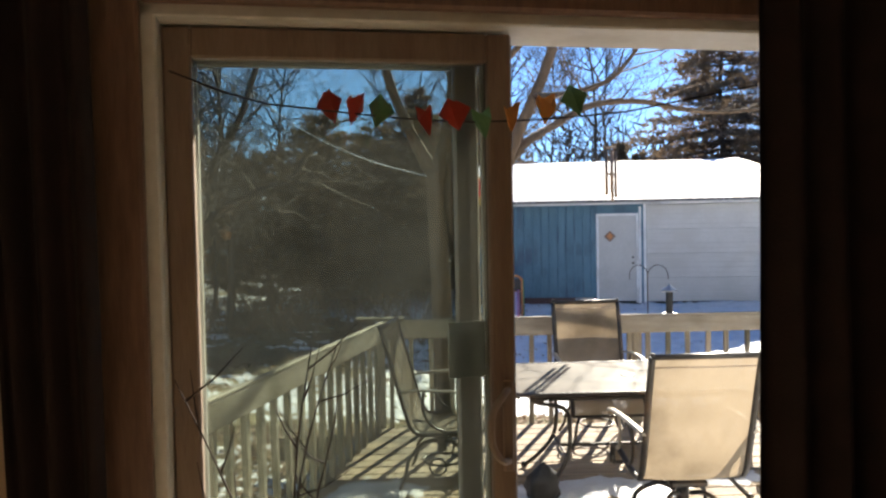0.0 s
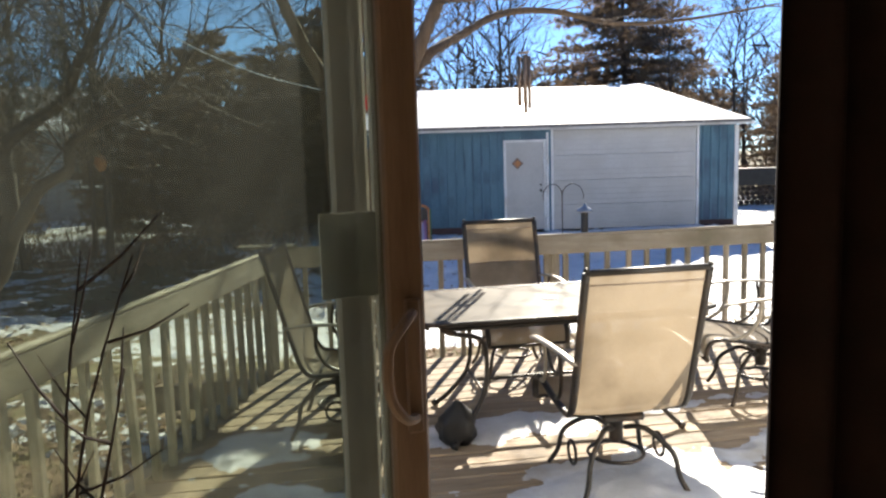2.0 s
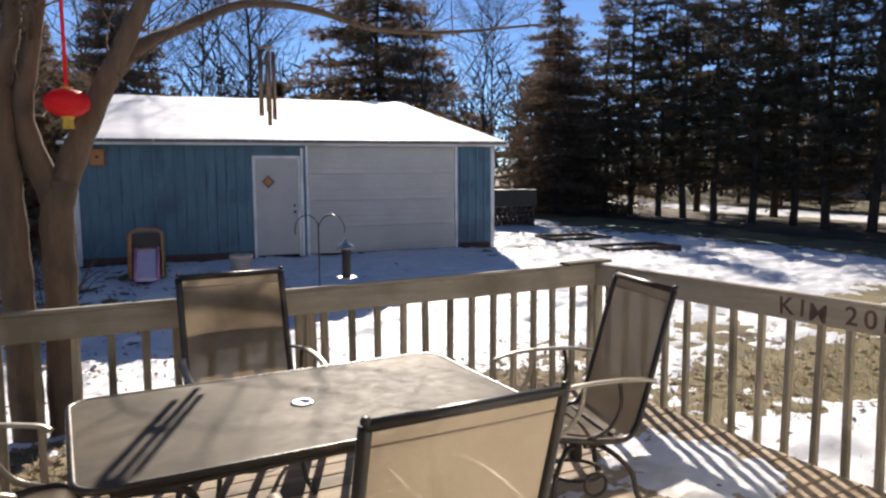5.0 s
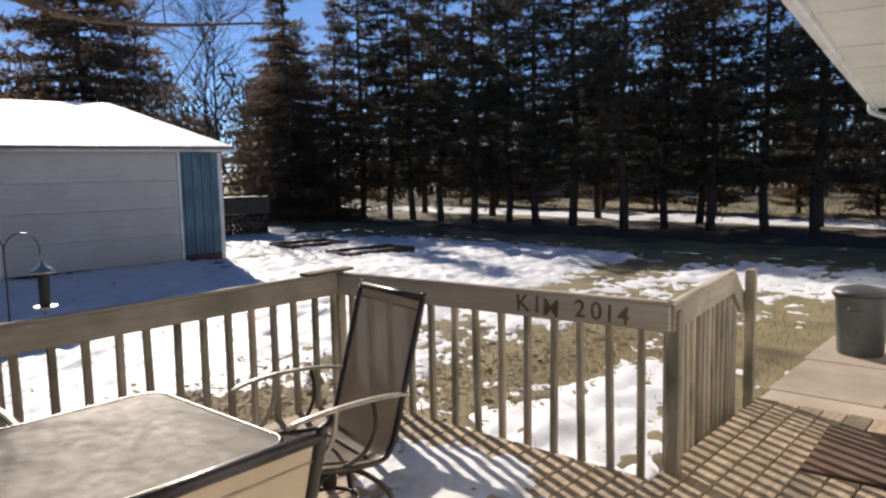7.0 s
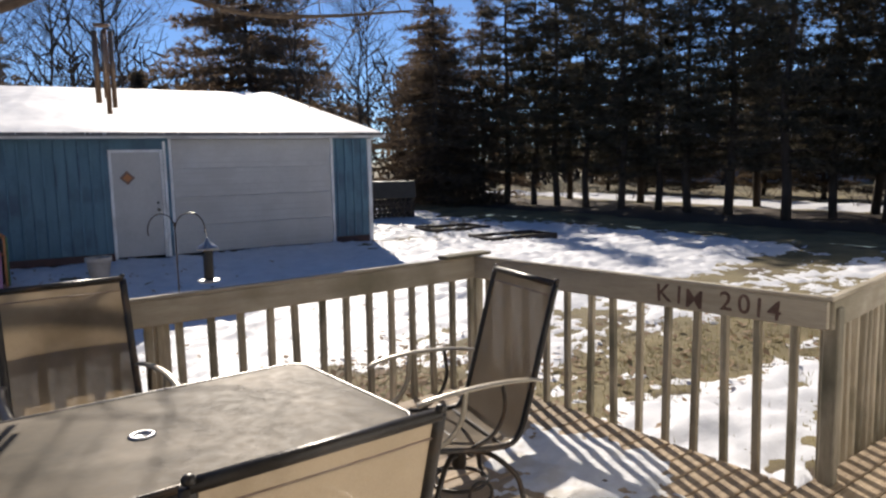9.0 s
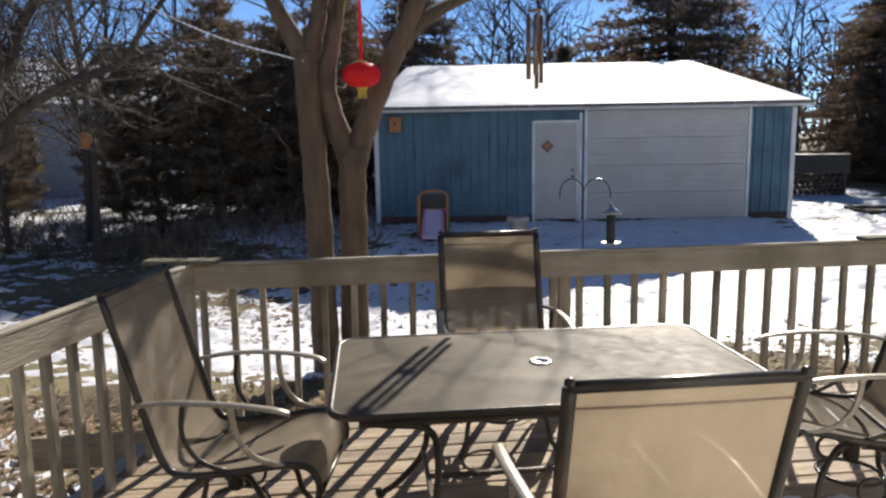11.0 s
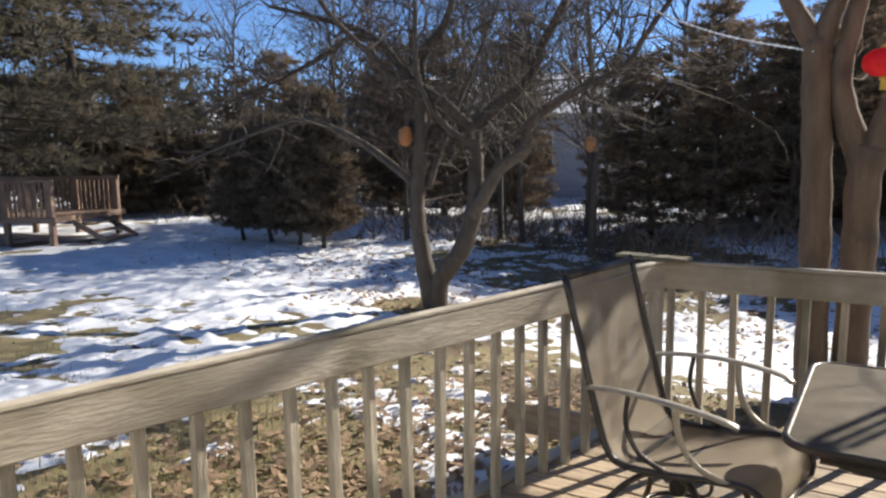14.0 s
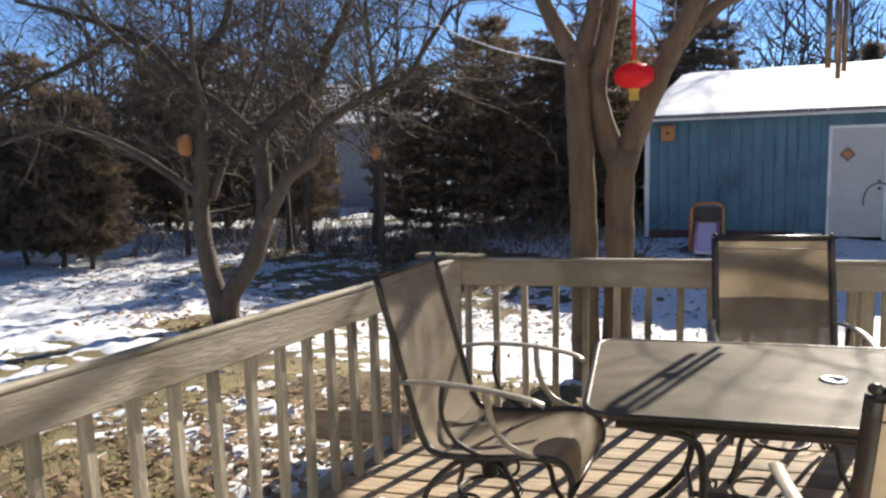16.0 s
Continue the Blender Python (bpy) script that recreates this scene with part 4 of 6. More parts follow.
plaque = thing("birdhouse", "small orange wooden birdhouse on the blue shed wall", "birdhouse", SH @ pose(-3.05, -0.001, 1.74))
part("box", Shape().box((-0.13, -0.14, 0), (0.13, 0, 0.30), 0.01), ORANGE_WOOD, plaque)
part("roof", Shape().box((-0.16, -0.18, 0.30), (0.16, 0.0, 0.325), 0.006), ORANGE_WOOD, plaque)
part("entrance", Shape().turned([(0.03, 0), (0.03, 0.01), (0.02, 0.012)], 12, pose(0, -0.139, 0.17, rx=90)), BLACK, plaque)
wreath = thing("door_ornament", "brown diamond-shaped ornament on the white shed door", "ornament", SH @ pose(0.27, -0.004, 1.38, ry=45))
part("plaque", Shape().box((-0.10, -0.02, -0.10), (0.10, 0, 0.10), 0.01), WOOD_BROWN, wreath)
part("face", Shape().box((-0.06, -0.028, -0.06), (0.06, -0.02, 0.06), 0.006), ORANGE_WOOD, wreath)

# toy slide leaning at the shed, plant pot
toy = thing("toy_slide", "small child's slide, orange sides and pink chute", "toy slide", SH @ pose(-2.18, -1.75, -0.36) @ Matrix.Scale(0.86, 4))
for s in (-1, 1):
    side = Shape().add([(s * 0.30, 0.62, 0), (s * 0.30, 0.05, 0), (s * 0.30, 0.30, 0.95), (s * 0.30, 0.55, 0.98), (s * 0.345, 0.62, 0), (s * 0.345, 0.05, 0), (s * 0.345, 0.30, 0.95), (s * 0.345, 0.55, 0.98)],
                       [(0, 1, 2, 3), (7, 6, 5, 4), (0, 4, 5, 1), (1, 5, 6, 2), (2, 6, 7, 3), (3, 7, 4, 0)])
    part("side_panel", side, ORANGE_WOOD, toy)
part("chute", Shape().box((-0.20, -0.45, 0.02), (0.20, -0.40, 0.10), 0.01).add([(-0.2, -0.44, 0.05), (0.2, -0.44, 0.05), (0.2, 0.3, 0.62), (-0.2, 0.3, 0.62), (-0.2, -0.44, 0.02), (0.2, -0.44, 0.02), (0.2, 0.3, 0.58), (-0.2, 0.3, 0.58)], [(0, 1, 2, 3), (7, 6, 5, 4), (0, 4, 5, 1), (1, 5, 6, 2), (2, 6, 7, 3), (3, 7, 4, 0)]), LILAC, toy, "pale lilac plastic chute")
for s in (-1, 1):
    part("chute_rail", Shape().tube([(s * 0.225, -0.46, 0.07), (s * 0.225, -0.30, 0.17), (s * 0.225, 0.30, 0.66)], 0.035, 7), PINK, toy, "pink chute side", smooth=True)
    part("side_edge", Shape().tube([(s * 0.36, 0.06, 0.02), (s * 0.36, 0.31, 0.95)], 0.022, 6), PAPER_GREEN if s > 0 else ORANGE_WOOD, toy, smooth=True)
part("top_bar", Shape().tube(smooth_path([(-0.32, 0.42, 0.93), (-0.2, 0.42, 1.03), (0.2, 0.42, 1.03), (0.32, 0.42, 0.93)], 4), 0.035, 7), ORANGE_WOOD, toy, smooth=True)
# black sheet stands in for the shade inside the slide's opening
part("back_panel", Shape().box((-0.29, 0.42, 0.0), (0.29, 0.45, 0.96), 0.01), BLACK, toy)
part("step", Shape().box((-0.29, 0.3, 0.60), (0.29, 0.42, 0.64), 0.008), ORANGE_WOOD, toy)
pot = thing("plant_pot", "empty pale clay plant pot on the snow", "plant pot", SH @ pose(-0.49, -1.65, -0.36))
part("bowl", Shape().turned([(0.14, 0), (0.16, 0.02), (0.205, 0.30), (0.205, 0.31), (0.185, 0.31), (0.15, 0.06)], 24), CLAY, pot, smooth=True)
part("rim", Shape().turned([(0.205, 0.305), (0.225, 0.31), (0.228, 0.38), (0.20, 0.385), (0.185, 0.31)], 24), CLAY, pot, smooth=True)
part("soil", Shape().turned([(0.01, 0.30), (0.19, 0.30), (0.19, 0.315), (0.01, 0.33)], 16), GRASS, pot)

# bird feeder on a double shepherd's hook
feeder = thing("bird_feeder", "tube bird feeder on a double shepherd's hook", "bird feeder", pose(2.0, 5.55, -0.36))
part("pole", Shape().tube([(-0.16, 0.1, -0.30), (-0.16, 0.1, 1.55)], 0.006, 6), METAL_DARK, feeder)
for s, w in ((1, 0.20), (-1, 0.20)):
    hook = [(-0.16, 0.1, 1.45)] + [(-0.16 + s * (w / 2 - w / 2 * math.cos(radians(a))), 0.1 - 0.08 * a / 180 * (s > 0), 1.50 + 0.12 * math.sin(radians(a))) for a in range(0, 200, 18)]
    part("hook", Shape().tube(hook, 0.005, 6), METAL_DARK, feeder)
part("seed_tube", Shape().turned([(0.035, 1.10), (0.037, 1.11), (0.037, 1.32), (0.03, 1.33)], 14, pose(0.05, 0.02, 0)), BLACK, feeder, smooth=True)
part("tray", Shape().turned([(0.01, 1.075), (0.075, 1.08), (0.085, 1.095), (0.07, 1.095), (0.02, 1.10)], 18, pose(0.05, 0.02, 0)), STEEL, feeder, "galvanised tray", smooth=True)
part("cap", Shape().turned([(0.085, 1.33), (0.08, 1.345), (0.05, 1.37), (0.02, 1.385), (0.008, 1.42)], 18, pose(0.05, 0.02, 0)), STEEL, feeder, "galvanised cap", smooth=True)
part("hanger", Shape().tube([(0.05, 0.02, 1.41), (0.045, 0.02, 1.49)], 0.003, 5), STEEL, feeder)

# wind chime hanging from a maple limb
chime = thing("wind_chime", "aged copper wind chime hanging from a maple limb", "wind chime", pose(1.25, 4.88, 1.955) @ Matrix.Scale(0.9, 4))
for x, y, z0, z1, r in ((-0.05, 0, 0.05, 0.52, 0.019), (0.02, 0.03, -0.02, 0.54, 0.017), (0.045, -0.02, 0.02, 0.52, 0.016), (-0.01, -0.04, 0.08, 0.50, 0.014)):
    part("tube", Shape().tube([(x, y, z0), (x, y, z1)], r, 8), BRONZE, chime, smooth=True)
part("disc", Shape().turned([(0.055, 0.555), (0.057, 0.56), (0.05, 0.568)], 16), BRONZE, chime)
part("cord", Shape().tube([(0, 0, 0.565), (0, 0, 1.30)], 0.003, 5).tube([(-0.05, 0, 0.52), (-0.05, 0, 0.62)], 0.002, 4).tube([(0.04, 0, 0.52), (0.04, 0, 0.62)], 0.002, 4), TWIG, chime)
part("clapper", Shape().turned([(0.03, 0.26), (0.034, 0.27), (0.03, 0.285)], 14), BRONZE, chime)

# ---- path, bin, mat, scoop, lamp at the deck's step ----
path_ = thing("pavement", "worn concrete path with damp stains", "path", kind="structure")
for i in range(3):
    part("slab", Shape().box((5.28 + 1.22 * i, 1.02 + 0.13 * i, -0.40), (6.492 + 1.22 * i, 2.00 + 0.03 * i, -0.30 + 0.002 * i), 0.01), CONCRETE, path_)
part("edging", Shape().box((5.3, -0.03, -0.42), (8.6, 0.0, -0.29), 0.005), ORANGE_WOOD, path_, "orange-brown timber edging", m=pose(0, 0.42, 0, rz=6.1))
bin_ = thing("trash_bin", "grey plastic dustbin with a dark lid", "trash bin", pose(8.25, 1.66, -0.30))
part("body", Shape().turned([(0.20, 0), (0.21, 0.01), (0.245, 0.58), (0.262, 0.585), (0.262, 0.61), (0.235, 0.61)], 26), PLASTIC_GREY, bin_, smooth=True)
part("lid", Shape().turned([(0.27, 0.60), (0.275, 0.635), (0.25, 0.66), (0.12, 0.69), (0.02, 0.70)], 26), PLASTIC_LID, bin_, "dark grey lid", smooth=True)
for s in (-1, 1):
    part("handle", Shape().tube(smooth_path([(s * 0.255, -0.06, 0.50), (s * 0.295, -0.05, 0.49), (s * 0.295, 0.05, 0.49), (s * 0.255, 0.06, 0.50)], 4), 0.012, 6), PLASTIC_LID, bin_, smooth=True)
mat_ = thing("doormat", "brown coir doormat lying on the deck", "doormat", pose(4.52, 0.94, 0.002, rz=3))
part("mat", Shape().box((-0.40, -0.22, 0), (0.40, 0.22, 0.018), 0.006), MAT_BROWN, mat_)
scoop = thing("snow_scoop", "red plastic scoop standing by the house wall", "scoop", pose(7.75, 1.02, -0.30, rz=30))
part("blade", Shape().add([(-0.14, 0, 0.02), (0.14, 0, 0.02), (0.12, 0.10, 0.30), (-0.12, 0.10, 0.30), (-0.14, 0.03, 0.0), (0.14, 0.03, 0.0), (0.12, 0.13, 0.30), (-0.12, 0.13, 0.30)], [(0, 1, 2, 3), (7, 6, 5, 4), (0, 4, 5, 1), (1, 5, 6, 2), (2, 6, 7, 3), (3, 7, 4, 0)]), RED_PLASTIC, scoop)
part("handle", Shape().tube([(0, 0.115, 0.28), (0, 0.22, 0.62)], 0.016, 8), RED_PLASTIC, scoop, smooth=True)
GLOBE = pane_material("clear_bulb_glass", (0.9, 0.88, 0.84), 0.25)
lamp = thing("wall_lamp", "clear glass globe lamp under the eave", "lamp", HOUSE @ pose(5.0, 0.24, 1.76) @ Matrix.Scale(0.8, 4))
part("globe", Shape().turned([(0.02, -0.11), (0.07, -0.09), (0.095, -0.03), (0.09, 0.03), (0.055, 0.08), (0.04, 0.10)], 20), GLOBE, lamp, smooth=True)
part("fitting", Shape().turned([(0.05, 0.10), (0.055, 0.12), (0.045, 0.18), (0.06, 0.19), (0.06, 0.20)], 16), PAINT_WHITE, lamp, smooth=True)
part("arm", Shape().tube(smooth_path([(0, 0, 0.20), (0, -0.03, 0.27), (0, -0.12, 0.27), (0, -0.195, 0.24)], 4), 0.012, 7), PAINT_WHITE, lamp, smooth=True)
cable = thing("eave_cable", "short dark cable hanging from the soffit", "cable", HOUSE)
part("cord", Shape().tube(smooth_path([(2.94, 0.457, 2.555), (2.95, 0.445, 2.45), (2.92, 0.457, 2.35), (2.93, 0.47, 2.27)], 4), 0.006, 6), BLACK, cable)

# old snow left on the deck
def deck_snow(x, y):
    d = -0.034 + 0.026 * fbm(x, y, 1.3, 15, 4) + 0.018 * fbm(x, y, 7.0, 16, 4) + 0.006 * fbm(x, y, 22.0, 18, 2)
    d = d + 0.050 * bell(x, y, 0.75, 1.55, 0.95, 0.42) + 0.045 * bell(x, y, 0.15, 2.45, 0.75, 0.32) + 0.045 * bell(x, y, 2.0, 1.95, 0.8, 0.22)
    d = d + 0.050 * bell(x, y, 2.95, 2.75, 0.5, 0.75) + 0.045 * bell(x, y, -0.75, 1.7, 0.6, 0.35) + 0.042 * bell(x, y, 1.35, 2.55, 0.9, 0.2)
    d = d + 0.045 * bell(x, y, 1.9, 1.2, 0.9, 0.35) + 0.05 * bell(x, y, 0.9, 1.0, 1.0, 0.45) + 0.05 * bell(x, y, -0.95, 2.5, 0.4, 0.35)
    inside = (y < 3.93) & (x < 3.46) & (x > left_edge(y) - 0.02)
    return np.where(inside, d, -1.0)


thing("snow_patch", "leftover melting snow on the deck boards", "snow", kind="stuff", smooth=True, material=SNOW_OLD,
      shape=sheet(-1.9, 3.5, 0.6, 3.96, 0.024, lambda x, y: np.maximum(deck_snow(x, y), -0.004) + 0.0015, skip=lambda x, y: deck_snow(x, y) < -0.003))
bag = thing("black_bag", "crumpled black bag standing on the deck", "bag", pose(0.12, 2.30, 0.002))
s = Shape()
for r in range(9):
    for k in range(18):
        a, u = 2 * math.pi * k / 18, r / 8
        rad = 0.11 * math.sin(math.pi * min(0.97, 0.25 + 0.72 * u)) * (1 + 0.35 * noise.noise((math.cos(a) * 2, math.sin(a) * 2, u * 4)))
        s.v.append((rad * math.cos(a), rad * 0.8 * math.sin(a), 0.24 * u))
s.f += [(r * 18 + k, r * 18 + (k + 1) % 18, (r + 1) * 18 + (k + 1) % 18, (r + 1) * 18 + k) for r in range(8) for k in range(18)] + [tuple(range(18))[::-1], tuple(range(144, 162))]
part("sack", s, BLACK, bag, smooth=True)


# ---- trees ----
BARK_MAPLE = surface("maple_bark", (0.095, 0.062, 0.037), (0.18, 0.125, 0.080), 5, 0.9, 0.7, stretch=(2.5, 2.5, 0.5), fine=7, stain=(0.085, 0.065, 0.045), spread=0.05)
BARK_APPLE = surface("grey_brown_bark", (0.044, 0.034, 0.026), (0.10, 0.078, 0.060), 7, 0.9, 0.7, stretch=(2, 2, 0.7), fine=6, spread=0.15)
BARK_PINE = surface("dark_pine_bark", (0.05, 0.036, 0.028), (0.10, 0.075, 0.058), 6, 0.95, 0.6, stretch=(2, 2, 0.4), spread=0.15)
NEEDLE_PINE = surface("pine_needles", (0.075, 0.068, 0.046), (0.165, 0.136, 0.095), 1.2, 0.7, 0.0, fine=12, thin=0.5, spread=0.2)
NEEDLE_SPRUCE = surface("spruce_needles", (0.125, 0.090, 0.062), (0.26, 0.188, 0.128), 1.0, 0.75, 0.0, fine=12, thin=0.55, spread=0.15)
NEEDLE_CEDAR = surface("winter_brown_cedar_foliage", (0.115, 0.086, 0.056), (0.25, 0.185, 0.12), 1.2, 0.8, 0.0, fine=12, thin=0.4, spread=0.2)
BRUSH = surface("dry_brush", (0.10, 0.07, 0.05), (0.20, 0.15, 0.105), 3, 0.9, 0.0, spread=0.2)


def blades(s, p, d, rng, size, n, width=0.16):
    """A tuft of narrow blades round the way d."""
    for _ in range(n):
        w = (d * 0.8 + Vector((rng.uniform(-1, 1), rng.uniform(-1, 1), rng.uniform(-0.7, 0.9)))).normalized()
        side = w.cross(Vector((rng.uniform(-1, 1), rng.uniform(-1, 1), rng.uniform(-1, 1)))).normalized()
        e = p + w * size * rng.uniform(0.6, 1.2)
        q = side * size * width
        s.add([p - q * 0.9, p + q * 0.9, e], [(0, 1, 2)])


def conifer(rng, height, radius, clear, whorls, branches, tuft, blade_n, droop, taper=1.0, trunk_r=0.13, gap=0.0, width=0.16):
    """Trunk, limbs and needle tufts of one conifer; clear is the bare height of the trunk."""
    trunk, limbs, needles = Shape(), Shape(), Shape()
    pts = [(0.06 * math.sin(k * 1.7), 0.06 * math.cos(k * 1.3), -0.1 + (height + 0.1) * k / 8) for k in range(9)]
    trunk.tube(pts, [trunk_r * (1 - 0.9 * k / 8) for k in range(9)], 8)
    for w in range(whorls):
        u = (w + rng.uniform(-0.3, 0.3)) / whorls
        u = min(max(u, 0.0), 0.985)
        z = clear + (height - clear) * u
        reach = radius * (1 - u) ** taper * rng.uniform(0.75, 1.1) + 0.12
        if u < 0.08:
            reach *= 0.75
        for b in range(branches):
            if rng.random() < gap:
                continue
            a = rng.uniform(0, 2 * math.pi)
            ln = reach * rng.uniform(0.65, 1.1)
            d = Vector((math.cos(a), math.sin(a), 0))
            base = Vector((pts[0][0], 0, z))
            mid = base + d * ln * 0.5 + Vector((0, 0, -droop * ln * 0.35 + rng.uniform(-0.05, 0.1)))
            tip = base + d * ln + Vector((0, 0, -droop * ln * 0.5 + rng.uniform(-0.05, 0.12)))
            limbs.tube([base, mid, tip], [0.022 + 0.008 * ln, 0.014, 0.005], 4, ends=False)
            n = max(3, int(ln / (tuft * 0.42)))
            for i in range(n):
                f = 0.22 + 0.8 * (i + rng.random()) / n
                p = base.lerp(mid, f * 2) if f < 0.5 else mid.lerp(tip, f * 2 - 1)
                spread_ = ln * 0.22 * (1.15 - abs(f - 0.55))
                p = p + Vector((-d.y, d.x, 0)) * rng.uniform(-spread_, spread_) + Vector((0, 0, rng.uniform(-0.06, 0.08)))
                blades(needles, p, d, rng, tuft, blade_n, width)
    return trunk, limbs, needles


def plant_conifers(name, label, category, group, spec, places, needle, bark=BARK_PINE, variants=3, seed=1):
    """Builds a few variants, then copies them to the places (x, y, scale, turn)."""
    made = []
    for k in range(variants):
        rng = random.Random(seed + k)
        trunk, limbs, needles = conifer(rng, **spec)
        made.append((trunk.mesh("trunk", bark, True), limbs.mesh("limbs", bark), needles.mesh("crown", needle)))
    for i, (x, y, sc, turn) in enumerate(places):
        z = float(ground_z(np.array(x), np.array(y)))
        t = thing(name, label, category, pose(x, y, z, rz=turn) @ Matrix.Diagonal((sc, sc, sc * (1 + 0.08 * math.sin(i * 2.3)), 1)), group=group)
        for nm, me in zip(("trunk", "branchwork", "crown"), made[i % variants]):
            q = part(nm, me, None, t)
            if nm != "trunk":
                tagged(q, kind="stuff")


rr = random.Random(4)
pine_places = [(19.4, 21.0, 1.0, 10), (19.9, 20.0, 0.9, 80), (20.0, 19.0, 1.05, 200), (20.1, 17.6, 0.95, 120), (20.0, 15.9, 1.0, 40), (20.3, 14.7, 0.92, 300), (20.4, 13.7, 1.0, 170),
               (20.6, 12.3, 1.1, 20), (20.0, 10.3, 1.08, 250), (21.0, 9.4, 0.95, 90), (20.8, 7.9, 1.05, 10), (21.2, 6.6, 1.0, 140), (21.0, 5.2, 1.05, 70), (21.6, 3.6, 1.0, 260), (21.4, 1.8, 1.0, 30), (21.5, -0.4, 1.0, 200)]
pine_places += [(23.4 + rr.uniform(-0.6, 0.8), 21.5 - 4.0 * i + rr.uniform(-0.5, 0.5), rr.uniform(0.95, 1.15), rr.uniform(0, 360)) for i in range(6)]
plant_conifers("pine_tree", "tall dark pine in a planted row, bare low trunk", "pine tree", "row of pines",
               dict(height=9.4, radius=1.85, clear=1.35, whorls=32, branches=6, tuft=0.24, blade_n=9, droop=0.12, taper=0.42, trunk_r=0.135, gap=0.2, width=0.085), pine_places, NEEDLE_PINE, variants=3, seed=21)
plant_conifers("spruce_tree", "broad spruce with branches down to the ground", "spruce tree", "spruces",
               dict(height=7.6, radius=3.5, clear=0.2, whorls=44, branches=8, tuft=0.25, blade_n=10, droop=0.30, taper=0.72, trunk_r=0.15, width=0.085), [(19.2, 25.4, 1.0, 60), (-0.7, 21.3, 0.8, 220)], NEEDLE_SPRUCE, variants=1, seed=31)
plant_conifers("spruce_tree", "tall russet-tinged spruce at the head of the pine row", "spruce tree", "spruces",
               dict(height=10.6, radius=3.3, clear=0.3, whorls=46, branches=7, tuft=0.25, blade_n=8, droop=0.28, taper=0.75, trunk_r=0.17, gap=0.15, width=0.08), [(17.6, 23.2, 0.92, 0), (19.1, 22.1, 0.76, 130)], NEEDLE_SPRUCE, variants=1, seed=33)
plant_conifers("spruce_tree", "tall broad spruce behind the shed", "spruce tree", "spruces",
               dict(height=11.6, radius=6.0, clear=1.6, whorls=44, branches=8, tuft=0.34, blade_n=9, droop=0.24, taper=0.85, trunk_r=0.2, width=0.085), [(15.7, 36.7, 1.24, 120), (2.0, 28.0, 0.7, 10)], NEEDLE_SPRUCE, variants=1, seed=35)
plant_conifers("arborvitae", "slim dark arborvitae behind the shed", "arborvitae", "arborvitae row",
               dict(height=4.7, radius=0.55, clear=0.1, whorls=40, branches=8, tuft=0.18, blade_n=12, droop=-0.7, taper=0.5, trunk_r=0.08), [(7.4, 30.4, 0.95, 0), (8.35, 30.2, 1.08, 90), (9.2, 30.2, 1.12, 200), (10.6, 30.4, 0.86, 40)], NEEDLE_CEDAR, variants=1, seed=41)
plant_conifers("cedar_tree", "dense dark brownish-green cedar at the garden's edge", "cedar tree", "cedars by the shed",
               dict(height=5.6, radius=1.9, clear=0.25, whorls=30, branches=6, tuft=0.20, blade_n=12, droop=-0.25, taper=0.40, trunk_r=0.11, gap=0.04, width=0.085),
               [(-4.3, 15.4, 0.70, 0), (-3.1, 15.8, 0.82, 70), (-1.7, 16.4, 0.88, 140), (-0.7, 17.8, 0.88, 220), (-3.7, 18.2, 0.85, 30), (-2.4, 19.2, 0.9, 300), (-6.0, 18.6, 0.7, 190), (-18.5, 17.0, 0.8, 80), (-21.5, 17.4, 0.72, 20), (-25, 15, 0.9, 10), (-23.5, 13, 0.8, 50), (-27, 11, 1.0, 90), (-19.5, 20, 0.95, 130), (-16, 21, 0.9, 170), (-13, 18.5, 0.8, 210), (-28, 8, 1.0, 250), (-30, 4.5, 1.0, 290), (-8.4, 17.2, 0.65, 20), (-10.7, 17.4, 0.95, 100), (-12.3, 17.0, 0.9, 200), (-9.2, 18.6, 0.85, 310)] + [(28.5 + 0.7 * math.sin(i * 2.1), -3 + 2.7 * i, 0.85 + 0.12 * math.sin(i * 1.3), 40 * i) for i in range(11)],
               NEEDLE_CEDAR, variants=3, seed=51)
plant_conifers("cedar_tree", "brownish cedar with a thin bare lower trunk", "cedar tree", "cedars on the lawn",
               dict(height=3.1, radius=0.95, clear=0.42, whorls=30, branches=8, tuft=0.16, blade_n=13, droop=-0.1, taper=0.30, trunk_r=0.06, width=0.09),
               [(-10.1, 10.75, 0.86, 20), (-9.55, 10.95, 0.80, 140), (-11.3, 11.2, 0.92, 250), (-12.0, 11.0, 0.78, 310), (-10.7, 11.9, 1.05, 80)], NEEDLE_CEDAR, variants=2, seed=71)
plant_conifers("bush", "rounded brown evergreen bush far across the lawn", "bush", "far bushes",
               dict(height=3.3, radius=2.3, clear=0.1, whorls=26, branches=10, tuft=0.24, blade_n=12, droop=-0.15, taper=0.45, trunk_r=0.1, width=0.10),
               [(-20.5, 14.2, 1.0, 10), (-22.0, 15.6, 1.15, 120), (-18.4, 15.8, 0.8, 60)], NEEDLE_CEDAR, variants=1, seed=75)
plant_conifers("white_pine", "big pine with long drooping boughs over the neighbour's deck", "pine tree", "",
               dict(height=12.0, radius=5.2, clear=1.9, whorls=32, branches=6, tuft=0.40, blade_n=14, droop=0.12, taper=0.55, trunk_r=0.22, gap=0.15, width=0.05), [(-16.5, 7.7, 1.0, 30), (-20.5, 12.5, 1.0, 160)], NEEDLE_PINE, variants=1, seed=61)


